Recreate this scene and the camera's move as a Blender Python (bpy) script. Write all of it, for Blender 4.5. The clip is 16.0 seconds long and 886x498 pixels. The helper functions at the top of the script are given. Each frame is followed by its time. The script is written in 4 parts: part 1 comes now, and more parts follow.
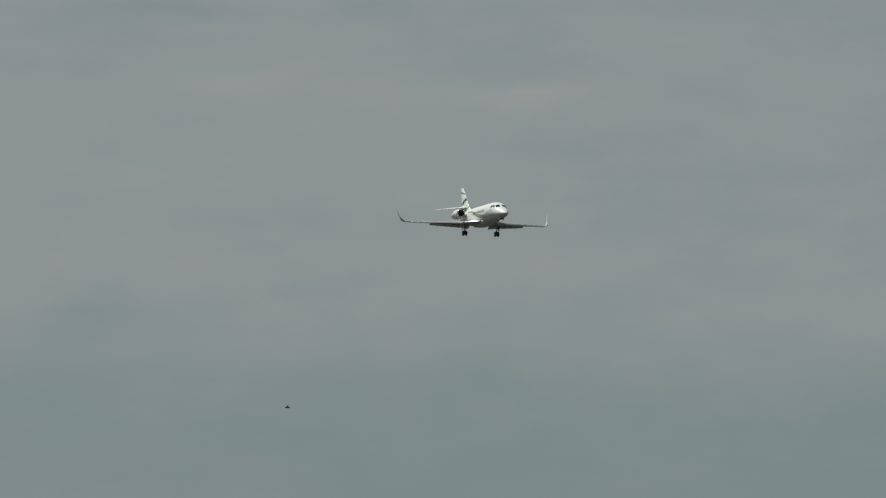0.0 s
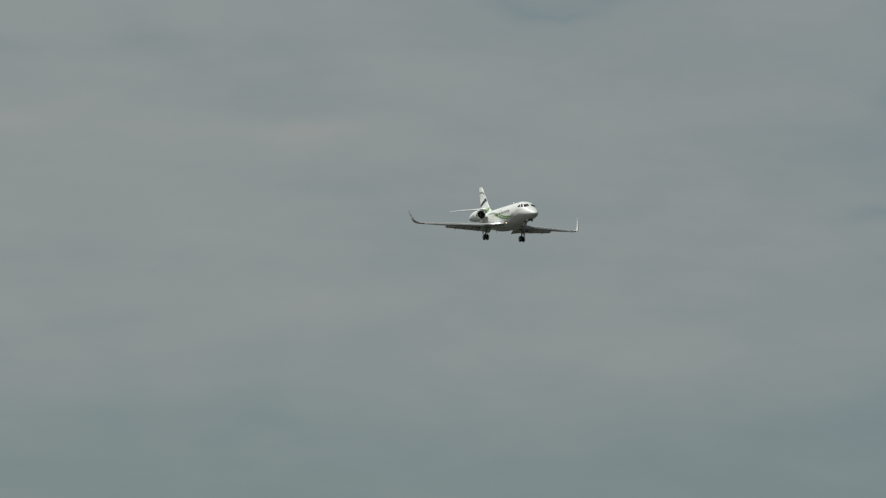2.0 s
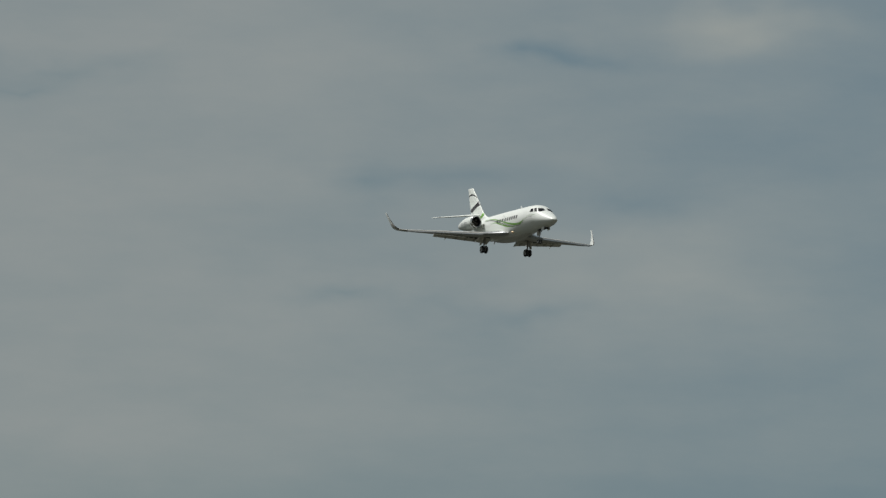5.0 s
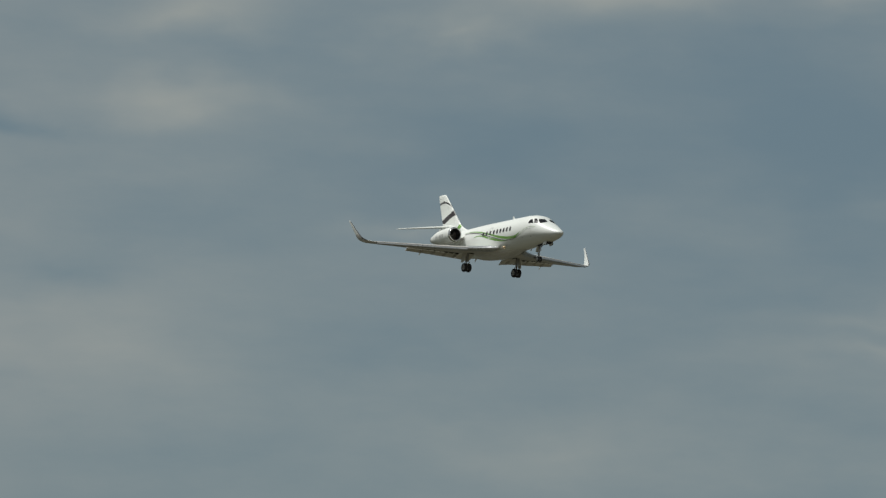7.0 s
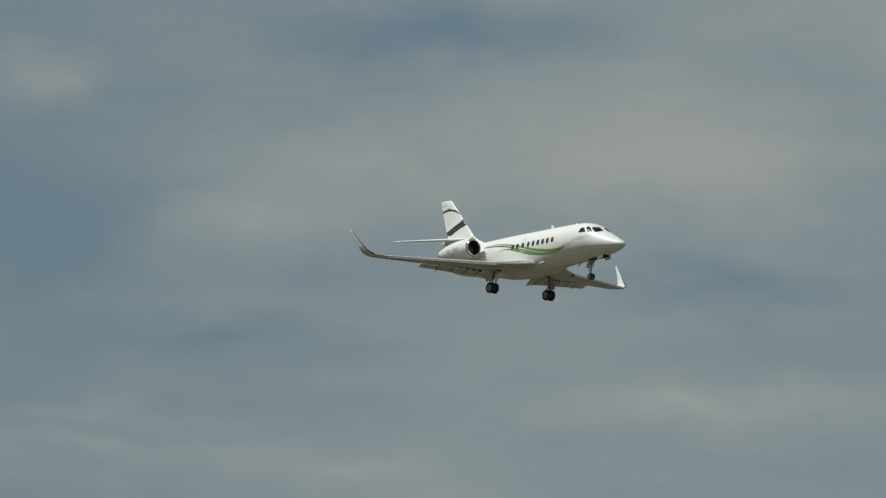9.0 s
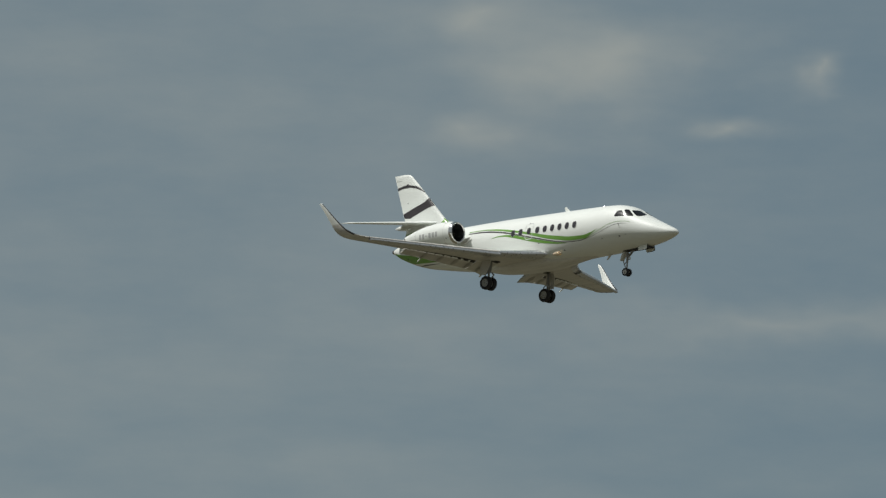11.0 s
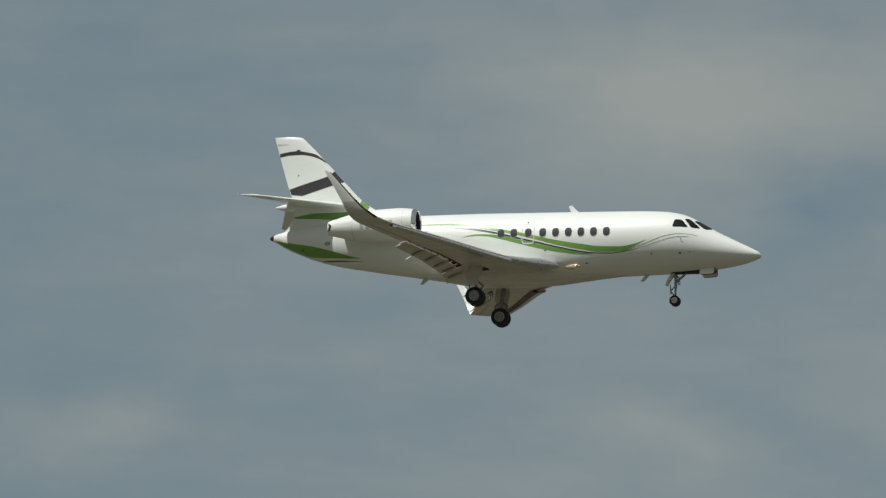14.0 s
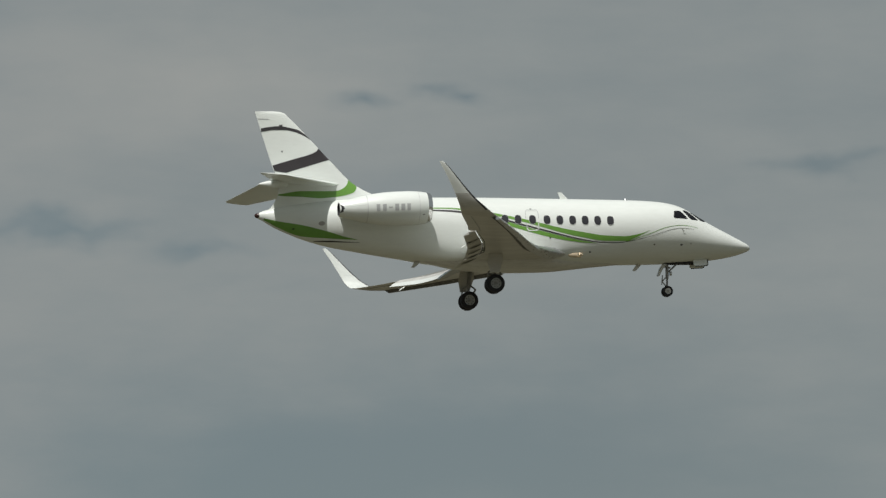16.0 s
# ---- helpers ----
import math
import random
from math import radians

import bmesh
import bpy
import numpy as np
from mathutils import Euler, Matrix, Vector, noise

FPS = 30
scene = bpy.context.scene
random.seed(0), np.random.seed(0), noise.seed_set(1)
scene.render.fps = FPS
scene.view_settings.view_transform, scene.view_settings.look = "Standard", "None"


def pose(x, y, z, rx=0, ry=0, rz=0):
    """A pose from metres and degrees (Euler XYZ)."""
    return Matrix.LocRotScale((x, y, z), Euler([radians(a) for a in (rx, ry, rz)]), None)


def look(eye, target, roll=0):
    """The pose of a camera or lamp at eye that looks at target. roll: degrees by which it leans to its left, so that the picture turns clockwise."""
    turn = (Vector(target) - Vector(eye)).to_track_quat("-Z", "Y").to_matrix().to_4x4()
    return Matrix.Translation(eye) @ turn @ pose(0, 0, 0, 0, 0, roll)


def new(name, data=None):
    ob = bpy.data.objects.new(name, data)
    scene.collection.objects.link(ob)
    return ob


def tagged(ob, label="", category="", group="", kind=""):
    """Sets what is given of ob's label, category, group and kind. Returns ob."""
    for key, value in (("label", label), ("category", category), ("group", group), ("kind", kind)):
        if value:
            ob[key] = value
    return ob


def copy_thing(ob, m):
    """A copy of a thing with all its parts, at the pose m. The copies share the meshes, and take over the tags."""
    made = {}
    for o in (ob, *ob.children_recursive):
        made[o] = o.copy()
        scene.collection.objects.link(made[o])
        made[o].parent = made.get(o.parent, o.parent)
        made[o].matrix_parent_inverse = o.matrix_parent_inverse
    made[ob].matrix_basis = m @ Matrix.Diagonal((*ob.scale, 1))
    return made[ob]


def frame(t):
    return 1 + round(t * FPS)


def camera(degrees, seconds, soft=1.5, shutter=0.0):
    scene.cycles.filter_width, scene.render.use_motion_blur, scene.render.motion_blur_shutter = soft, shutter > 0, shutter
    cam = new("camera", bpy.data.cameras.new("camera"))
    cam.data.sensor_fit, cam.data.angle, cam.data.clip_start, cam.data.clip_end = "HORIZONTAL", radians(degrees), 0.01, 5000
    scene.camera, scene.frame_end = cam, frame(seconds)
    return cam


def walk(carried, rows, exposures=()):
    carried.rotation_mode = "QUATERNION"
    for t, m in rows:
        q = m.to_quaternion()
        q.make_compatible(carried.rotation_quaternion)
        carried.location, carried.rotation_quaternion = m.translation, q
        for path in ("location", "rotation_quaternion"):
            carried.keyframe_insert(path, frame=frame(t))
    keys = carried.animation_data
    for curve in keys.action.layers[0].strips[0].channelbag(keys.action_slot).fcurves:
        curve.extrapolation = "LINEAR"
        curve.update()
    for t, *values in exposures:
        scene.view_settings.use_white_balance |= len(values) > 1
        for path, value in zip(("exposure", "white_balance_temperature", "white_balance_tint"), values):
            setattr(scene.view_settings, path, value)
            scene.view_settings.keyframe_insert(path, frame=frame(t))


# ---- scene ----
# A telephoto camera on a tripod head at eye height follows a landing jet.
cam = camera(7.667, 16.0, soft=1.35)
EYE = 1.7
TURNS = [
    (0.0, 95.356, -0.694, 72.048),
    (0.5, 95.501, -1.159, 71.613),
    (1.0, 95.509, -0.729, 71.112),
    (1.5, 95.557, -0.278, 70.602),
    (2.0, 95.699, -0.806, 70.084),
    (2.5, 95.694, -1.761, 69.506),
    (3.0, 95.774, -1.786, 69.024),
    (3.5, 95.957, -1.119, 68.317),
    (4.0, 96.207, -0.422, 67.149),
    (4.2, 96.278, -0.385, 66.729),
    (4.6, 96.364, -0.780, 66.052),
    (5.0, 96.455, -1.176, 65.323),
    (5.4, 96.552, -1.573, 64.535),
    (5.8, 96.656, -1.969, 63.685),
    (6.3, 96.795, -2.465, 62.523),
    (6.5, 96.878, -2.895, 61.852),
    (7.0, 97.226, -2.254, 60.229),
    (7.5, 97.614, -1.320, 58.876),
    (8.0, 97.843, -0.662, 57.618),
    (8.5, 98.004, -2.275, 55.120),
    (9.0, 98.214, -1.233, 53.424),
    (9.2, 98.332, -1.547, 52.511),
    (9.6, 98.512, -1.501, 50.572),
    (10.0, 98.701, -1.455, 48.449),
    (10.5, 98.946, -1.397, 45.506),
    (11.0, 99.196, -1.340, 42.203),
    (11.3, 99.345, -1.306, 40.030),
    (11.5, 99.448, -1.324, 38.357),
    (12.0, 99.714, -0.693, 34.674),
    (12.5, 100.001, 0.637, 30.305),
    (13.0, 100.237, 0.608, 25.226),
    (13.5, 100.274, -0.397, 19.372),
    (14.0, 100.338, -1.001, 12.930),
    (14.5, 100.386, -0.303, 6.875),
    (15.0, 100.147, -0.680, -0.035),
    (15.5, 99.558, -0.047, -6.295),
    (16.0, 99.047, 0.345, -12.528),
]
walk(cam, [(t, pose(0, 0, EYE, rx, ry, rz)) for t, rx, ry, rz in TURNS])

# ---- light ----
SUN_WAY = Vector((-0.26, -0.41, 0.875)).normalized()
SUN_EL = math.asin(SUN_WAY.z)
SUN_AZ = math.atan2(SUN_WAY.x, SUN_WAY.y)
sun = new("sun", bpy.data.lights.new("sun", "SUN"))
sun.data.energy, sun.data.angle, sun.data.color = 3.7, radians(0.6), (1.0, 0.982, 0.94)
sun.matrix_world = look(SUN_WAY * 100, (0, 0, 0))


class Net:
    """Small helper to lay out shader nodes."""

    def __init__(self, tree):
        self.tree = tree
        tree.nodes.clear()

    def add(self, kind, values=None, **props):
        n = self.tree.nodes.new(kind)
        for k, v in props.items():
            setattr(n, k, v)
        for k, v in (values or {}).items():
            if isinstance(v, bpy.types.NodeSocket):
                self.tree.links.new(v, n.inputs[k])
            else:
                n.inputs[k].default_value = v
        return n

    def math(self, op, a, b=0.0, c=0.0, clamp=False):
        return self.add("ShaderNodeMath", {0: a, 1: b, 2: c}, operation=op, use_clamp=clamp).outputs[0]

    def mix(self, f, a, b):
        n = self.add("ShaderNodeMix", {0: f, 6: a, 7: b}, data_type="RGBA")
        return n.outputs[2]

    def ramp(self, v, lo, hi, a=0.0, b=1.0):
        n = self.add("ShaderNodeMapRange", {0: v, 1: lo, 2: hi, 3: a, 4: b}, interpolation_type="SMOOTHSTEP")
        return n.outputs[0]


# Cloud banks (and, with negative weight, clear gaps): bearing, height, half width, half height in degrees, weight.
BANKS_LOW = [    (-164.5, 7.5, 1.48, 0.2, -0.12), (-162.7, 7.34, 0.84, 0.29, -0.09), (-165.3, 4.84, 1.28, 0.73, -0.15), (-164.1, 6.72, 1.48, 0.29, 0.12),
    (-159.4, 7.82, 0.69, 0.15, -0.15), (-156.1, 6.97, 0.74, 0.34, -0.21), (-156.4, 6.03, 1.08, 0.22, -0.17), (-161.4, 6.72, 1.23, 0.24, 0.15),
    (-160.5, 8.11, 1.09, 0.17, -0.21), (-158.9, 7.96, 1.63, 0.2, -0.15), (-154.2, 8.21, 0.79, 0.24, -0.18), (-155.4, 7.05, 1.63, 0.29, -0.13),
    (-153.7, 6.91, 1.09, 0.49, -0.15), (-154.9, 5.93, 1.87, 0.29, -0.21)]
BANKS_MID = [
    (-152.8, 9.15, 1.9, 0.45, 0.38), (-152.7, 8.45, 1.3, 0.5, 0.34), (-150.7, 9.1, 1.0, 0.45, 0.30), (-154.7, 8.21, 0.54, 0.2, -0.3), (-149.4, 9.6, 2.9, 0.55, 0.50),
    (-147.0, 9.7, 0.8, 0.4, 0.30), (-145.3, 8.4, 1.5, 0.65, 0.30), (-150.0, 8.1, 2.4, 1.0, -0.22), (-147.6, 8.4, 1.9, 1.3, -0.22), (-153.4, 6.2, 2.8, 1.3, 0.24),
    (-149.5, 5.5, 3.6, 0.8, 0.24), (-146.7, 6.45, 2.4, 0.30, 0.22), (-150.8, 7.41, 1.38, 0.22, 0.16), (-149.0, 9.95, 1.6, 0.4, 0.25)]
BANKS_HIGH = [
    (-143.6, 10.1, 2.6, 0.5, -0.38), (-141.6, 9.1, 3.6, 1.05, 0.50), (-144.2, 8.95, 2.2, 0.8, 0.26), (-139.8, 10.1, 1.6, 0.8, 0.25), (-146.9, 8.1, 1.3, 1.2, -0.20),
    (-141.2, 7.95, 2.2, 0.38, -0.28), (-145.6, 7.4, 2.8, 0.42, -0.26), (-141.4, 6.85, 3.0, 0.55, 0.34), (-146.6, 6.75, 2.2, 0.22, 0.18), (-144.6, 6.2, 2.4, 0.5, 0.22), (-131.1, 10.8, 1.65, 0.73, 0.45), (-132.1, 11.21, 1.1, 0.39, 0.3), (-129.3, 10.78, 0.55, 0.24, 0.35),
    (-129.9, 10.27, 0.8, 0.22, 0.38), (-132.0, 10.21, 0.75, 0.29, 0.25), (-126.3, 11.01, 0.65, 0.15, 0.2), (-125.0, 10.98, 0.4, 0.11, 0.2),
    (-129.5, 8.6, 4.71, 0.44, 0.28)]
BANKS_LATE = [    (-117.0, 10.49, 1.1, 0.34, 0.2), (-116.9, 9.32, 1.59, 0.49, 0.2), (-122.8, 9.19, 2.73, 0.32, 0.16), (-117.4, 10.67, 0.8, 0.17, 0.2),
    (-113.8, 10.67, 1.05, 0.16, 0.22), (-118.4, 9.87, 1.39, 0.44, 0.3), (-101.1, 11.64, 3.1, 1.47, 0.48), (-101.3, 8.75, 1.59, 0.59, 0.22),
    (-106.0, 8.71, 1.73, 0.59, 0.2), (-96.9, 11.8, 3.8, 1.4, 0.66), (-95.1, 11.2, 1.6, 0.7, 0.28), (-97.8, 9.2, 2.7, 1.2, 0.5), (-94.9, 8.6, 2.4, 0.7, 0.26),
    (-93.2, 11.4, 1.3, 1.6, -0.34), (-93.5, 9.9, 1.8, 0.7, -0.20), (-100.0, 10.7, 1.4, 0.9, -0.24), (-99.5, 10.95, 1.15, 0.64, -0.1), (-87.2, 11.4, 1.2, 0.8, -0.34)]
BANKS_END = [    (-86.8, 10.71, 1.5, 1.27, 0.3), (-89.5, 8.69, 3.96, 0.98, 0.3), (-92.0, 11.69, 3.5, 0.98, -0.12), (-79.4, 10.43, 3.24, 0.98, 0.28),
    (-78.1, 10.4, 0.6, 0.14, -0.45), (-77.3, 10.42, 0.4, 0.15, -0.4), (-74.0, 9.75, 0.94, 0.15, -0.38), (-80.7, 9.25, 1.9, 0.18, -0.36),
    (-79.6, 9.06, 1.09, 0.14, -0.3), (-77.8, 7.19, 7.4, 1.62, -0.58)]
# How cloudy the sky is along the bearing.
COVER = [(-168, 0.63), (-157, 0.57), (-153, 0.34), (-148, 0.28), (-143, 0.49), (-139, 0.41), (-133, 0.36), (-128, 0.18), (-122, 0.05), (-113, 0.16),
         (-108, 0.30), (-103, 0.42), (-97, 0.42), (-91, 0.34), (-86, 0.56), (-81, 0.60), (-76, 0.52)]

# The tint of the hazy air between the clouds along the bearing.
CLEAR = [(-168, (1.50, 1.98, 2.01)), (-158, (1.45, 1.92, 2.03)), (-153, (1.20, 1.75, 2.05)), (-122, (1.14, 1.68, 2.00)), (-111, (1.19, 1.76, 2.09)),
         (-101, (1.30, 1.88, 2.22)), (-90, (1.28, 1.80, 2.07)), (-84, (1.50, 1.88, 1.93)), (-76, (1.58, 1.86, 1.83))]

# The tint of the clouds along the bearing.
CLOUD = [(-168, (3.06, 3.22, 3.14)), (-158, (3.05, 3.22, 3.14)), (-152, (2.93, 3.22, 3.12)), (-100, (2.95, 3.22, 3.12)), (-90, (3.06, 3.22, 3.12)), (-83, (3.13, 3.22, 3.11)), (-77, (3.07, 3.22, 3.12))]


def make_world():
    world = bpy.data.worlds.new("sky")
    scene.world = world
    world.use_nodes = True
    net = Net(world.node_tree)
    sky = net.add("ShaderNodeTexSky", sky_type="NISHITA", sun_disc=False, sun_elevation=SUN_EL,
                  sun_rotation=SUN_AZ, air_density=1.0, dust_density=0.6, ozone_density=1.0)
    way = net.add("ShaderNodeSeparateXYZ", {0: net.add("ShaderNodeTexCoord").outputs["Generated"]}).outputs
    bearing = net.math("MULTIPLY", net.math("ARCTAN2", way[1], way[0]), -180 / math.pi)
    height = net.math("MULTIPLY", net.math("ARCSINE", way[2]), 180 / math.pi)
    at = net.add("ShaderNodeCombineXYZ", {0: bearing, 1: height}).outputs[0]

    def cloud_noise(size, detail, rough, seed):
        moved = net.add("ShaderNodeVectorMath", {0: at, 1: (1 / size[0], 1 / size[1], 0), 2: (seed, seed * 2.7, 0)}, operation="MULTIPLY_ADD").outputs[0]
        return net.add("ShaderNodeTexNoise", {"Vector": moved, "Scale": 1.0, "Detail": detail, "Roughness": rough}, noise_dimensions="2D").outputs

    warp = cloud_noise((1.3, 0.7), 3.5, 0.5, 3.1)[1]
    ragged = net.add("ShaderNodeVectorMath", {0: warp, 1: (1.5, 0.6, 0), 2: (-0.75, -0.3, 0)}, operation="MULTIPLY_ADD").outputs[0]
    place = net.add("ShaderNodeVectorMath", {0: at, 1: ragged}, operation="ADD").outputs[0]

    def along(stops_at):
        ramp = net.add("ShaderNodeValToRGB", {0: net.math("MULTIPLY_ADD", bearing, 0.01, 1.7)})
        stops = ramp.color_ramp.elements
        stops.remove(stops[1])
        for k, (b, c) in enumerate(stops_at):
            e = stops[0] if k == 0 else stops.new((b + 170) / 100)
            e.position, e.color = (b + 170) / 100, (0.1 * c[0], 0.1 * c[1], 0.1 * c[2], 1)
        return net.add("ShaderNodeVectorMath", {0: ramp.outputs[0], 1: (10, 10, 10)}, operation="MULTIPLY").outputs[0]

    total = net.add("ShaderNodeSeparateXYZ", {0: along([(b, (v, v, v)) for b, v in COVER])}).outputs[0]
    for b, h, rb, rh, w in BANKS_LOW + BANKS_MID + BANKS_HIGH + BANKS_LATE + BANKS_END:
        near = net.add("ShaderNodeVectorMath", {0: place, 1: (1 / rb, 1 / rh, 0), 2: (-b / rb, -h / rh, 0)}, operation="MULTIPLY_ADD").outputs[0]
        bump = net.add("ShaderNodeTexGradient", {0: near}, gradient_type="QUADRATIC_SPHERE").outputs[1]
        total = net.math("MULTIPLY_ADD", bump, w * 1.5, total)
    low = net.add("ShaderNodeSeparateXYZ", {0: place}).outputs[1]
    total = net.math("SUBTRACT", total, net.ramp(low, 5.1, 3.7, 0.0, 0.4))
    wisps = cloud_noise((3.0, 0.7), 6.0, 0.52, 7.7)[0]
    fine = cloud_noise((0.8, 0.34), 5.0, 0.6, 1.3)[0]
    total = net.math("MULTIPLY_ADD", net.math("SUBTRACT", wisps, 0.5), 0.42, total)
    total = net.math("MULTIPLY_ADD", net.math("SUBTRACT", fine, 0.5), 0.18, total)
    clear = net.mix(0.12, along(CLEAR), sky.outputs[0])
    col = net.mix(net.ramp(total, -0.1, 1.1), clear, along(CLOUD))
    bg = net.add("ShaderNodeBackground", {0: col, 1: 0.1})
    out = net.add("ShaderNodeOutputWorld")
    net.tree.links.new(bg.outputs[0], out.inputs[0])


make_world()


# ---- materials ----
def paint(name, colour, rough=0.35, metal=0.0, vary=0.08, scale=1.2, bump=0.0, coat=0.0, stretch=(1, 1, 1), spec=0.5, gloss=0.08):
    m = bpy.data.materials.new(name)
    m.use_nodes = True
    net = Net(m.node_tree)
    at = net.add("ShaderNodeMapping", {0: net.add("ShaderNodeTexCoord").outputs["Object"], 3: stretch}).outputs[0]
    broad = net.add("ShaderNodeTexNoise", {"Vector": at, "Scale": scale, "Detail": 4.0, "Roughness": 0.6}).outputs[0]
    fine = net.add("ShaderNodeTexNoise", {"Vector": at, "Scale": scale * 14, "Detail": 3.0}).outputs[0]
    wear = net.math("ADD", net.math("MULTIPLY", broad, 0.7), net.math("MULTIPLY", fine, 0.3))
    dark = tuple(c * (1 - 2.2 * vary) for c in colour) + (1,)
    light = tuple(min(1, c * (1 + vary)) for c in colour) + (1,)
    col = net.mix(net.ramp(wear, 0.32, 0.62), dark, light)
    values = {"Base Color": col, "Roughness": net.math("MULTIPLY_ADD", fine, 0.2, rough - 0.1), "Metallic": metal, "Coat Weight": coat, "Coat Roughness": gloss, "Specular IOR Level": spec}
    if bump:
        values["Normal"] = net.add("ShaderNodeBump", {"Height": wear, "Strength": bump, "Distance": 0.01}).outputs[0]
    b = net.add("ShaderNodeBsdfPrincipled", values)
    net.tree.links.new(b.outputs[0], net.add("ShaderNodeOutputMaterial").inputs[0])
    return m


def glow(name, colour, strength):
    m = bpy.data.materials.new(name)
    m.use_nodes = True
    net = Net(m.node_tree)
    b = net.add("ShaderNodeBsdfPrincipled", {"Base Color": (*colour, 1), "Roughness": 0.1, "Emission Color": (*colour, 1), "Emission Strength": strength})
    net.tree.links.new(b.outputs[0], net.add("ShaderNodeOutputMaterial").inputs[0])
    return m


WHITE = paint("white_gloss_paint", (0.735, 0.765, 0.732), 0.45, vary=0.02, scale=0.5, coat=0.2, stretch=(0.4, 1.6, 1.6))
TIPWHITE = paint("polished_white_paint", (0.735, 0.765, 0.732), 0.38, vary=0.02, scale=0.5, coat=1.0, gloss=0.22)
GREEN = paint("green_paint", (0.145, 0.32, 0.055), 0.35, vary=0.05, coat=0.3)
CHAR = paint("charcoal_paint", (0.045, 0.04, 0.043), 0.35, vary=0.06)
GREY = paint("wing_grey_paint", (0.54, 0.53, 0.495), 0.38, vary=0.08, scale=0.9, stretch=(0.35, 2.4, 2.4))
METAL = paint("bare_aluminium", (0.50, 0.51, 0.52), 0.30, 0.8, vary=0.05, scale=0.5)
STEEL = paint("gear_steel", (0.24, 0.24, 0.235), 0.55, 0.1, vary=0.15, scale=6)
RUBBER = paint("tyre_rubber", (0.014, 0.014, 0.018), 0.75, vary=0.2, scale=8)
# near-black for openings: the shade inside them is in this colour
DARK = paint("shaded_cavity", (0.018, 0.018, 0.02), 0.7, vary=0.2)
CABIN = paint("shaded_cabin_glass", (0.036, 0.036, 0.042), 0.5, vary=0.1, spec=0.2)
PANE = paint("dark_window_glass", (0.012, 0.013, 0.016), 0.3, vary=0.1, spec=0.1)
COVE = paint("shaded_slat_cove", (0.10, 0.098, 0.095), 0.6, vary=0.2, scale=5)
HUB = paint("pale_wheel_hub", (0.62, 0.62, 0.60), 0.45, vary=0.1, scale=10)
EDGE = paint("dark_edge_strip", (0.03, 0.03, 0.033), 0.45, 0.0)
TITAN = paint("heat_stained_metal", (0.20, 0.18, 0.16), 0.5, 0.7, vary=0.15)
MARK = paint("grey_marking_paint", (0.32, 0.33, 0.33), 0.4, vary=0.05)
BARS = paint("pale_marking_paint", (0.40, 0.41, 0.41), 0.4, vary=0.05)
LAMP = glow("lit_landing_lamp", (1.0, 0.76, 0.46), 4.0)
# greyer than the hull's white, with fore-and-aft streaks
BELLY = paint("belly_grey", (0.60, 0.60, 0.575), 0.4, vary=0.12, scale=0.8, stretch=(0.3, 2.4, 2.4))
RIM = paint("wheel_rim_grey", (0.30, 0.31, 0.31), 0.5, 0.1, vary=0.12, scale=10)
# darker than the wing grey: the shade on the flap tracks is in the colour
TRACK = paint("shaded_track_grey", (0.36, 0.35, 0.325), 0.5, vary=0.1, scale=3)
# tan glass, warmed and paled to put the lamp's glow into the colour
LENS = paint("lit_tan_lamp_glass", (0.66, 0.54, 0.38), 0.2, vary=0.1, scale=6, coat=1.0, gloss=0.2)
CHROME = paint("polished_lip", (0.70, 0.70, 0.70), 0.16, 1.0, vary=0.04)
SEAM = paint("panel_seam", (0.56, 0.57, 0.56), 0.5, vary=0.05)
NAVRED = paint("tail_light_glass", (0.05, 0.022, 0.02), 0.2)
CHITIN = paint("insect_black", (0.02, 0.018, 0.016), 0.4, scale=200)
WINGFILM = paint("insect_wing", (0.16, 0.15, 0.14), 0.3, scale=200)


def ground_material():
    m = bpy.data.materials.new("dry_grass")
    m.use_nodes = True
    net = Net(m.node_tree)
    at = net.add("ShaderNodeTexCoord").outputs["Object"]
    big = net.add("ShaderNodeTexNoise", {"Vector": at, "Scale": 0.012, "Detail": 6.0}).outputs[0]
    small = net.add("ShaderNodeTexNoise", {"Vector": at, "Scale": 1.7, "Detail": 6.0}).outputs[0]
    grass = net.mix(net.ramp(big, 0.35, 0.65), (0.080, 0.071, 0.042, 1), (0.062, 0.058, 0.034, 1))
    grass = net.mix(net.ramp(small, 0.3, 0.7, 0.0, 0.5), grass, (0.110, 0.098, 0.061, 1))
    # unseen ground further out under the approach, darkened to bounce less light up
    dim_ground = net.mix(net.ramp(small, 0.35, 0.65), (0.014, 0.018, 0.013, 1), (0.030, 0.033, 0.027, 1))
    east = net.add("ShaderNodeSeparateXYZ", {0: at}).outputs[0]
    edge = net.math("MULTIPLY_ADD", net.math("SUBTRACT", big, 0.5), 220.0, east)
    col = net.mix(net.ramp(edge, -560.0, -400.0), dim_ground, grass)
    b = net.add("ShaderNodeBsdfPrincipled", {"Base Color": col, "Roughness": 0.95,
                "Normal": net.add("ShaderNodeBump", {"Height": small, "Strength": 0.6, "Distance": 0.1}).outputs[0]})
    net.tree.links.new(b.outputs[0], net.add("ShaderNodeOutputMaterial").inputs[0])
    return m


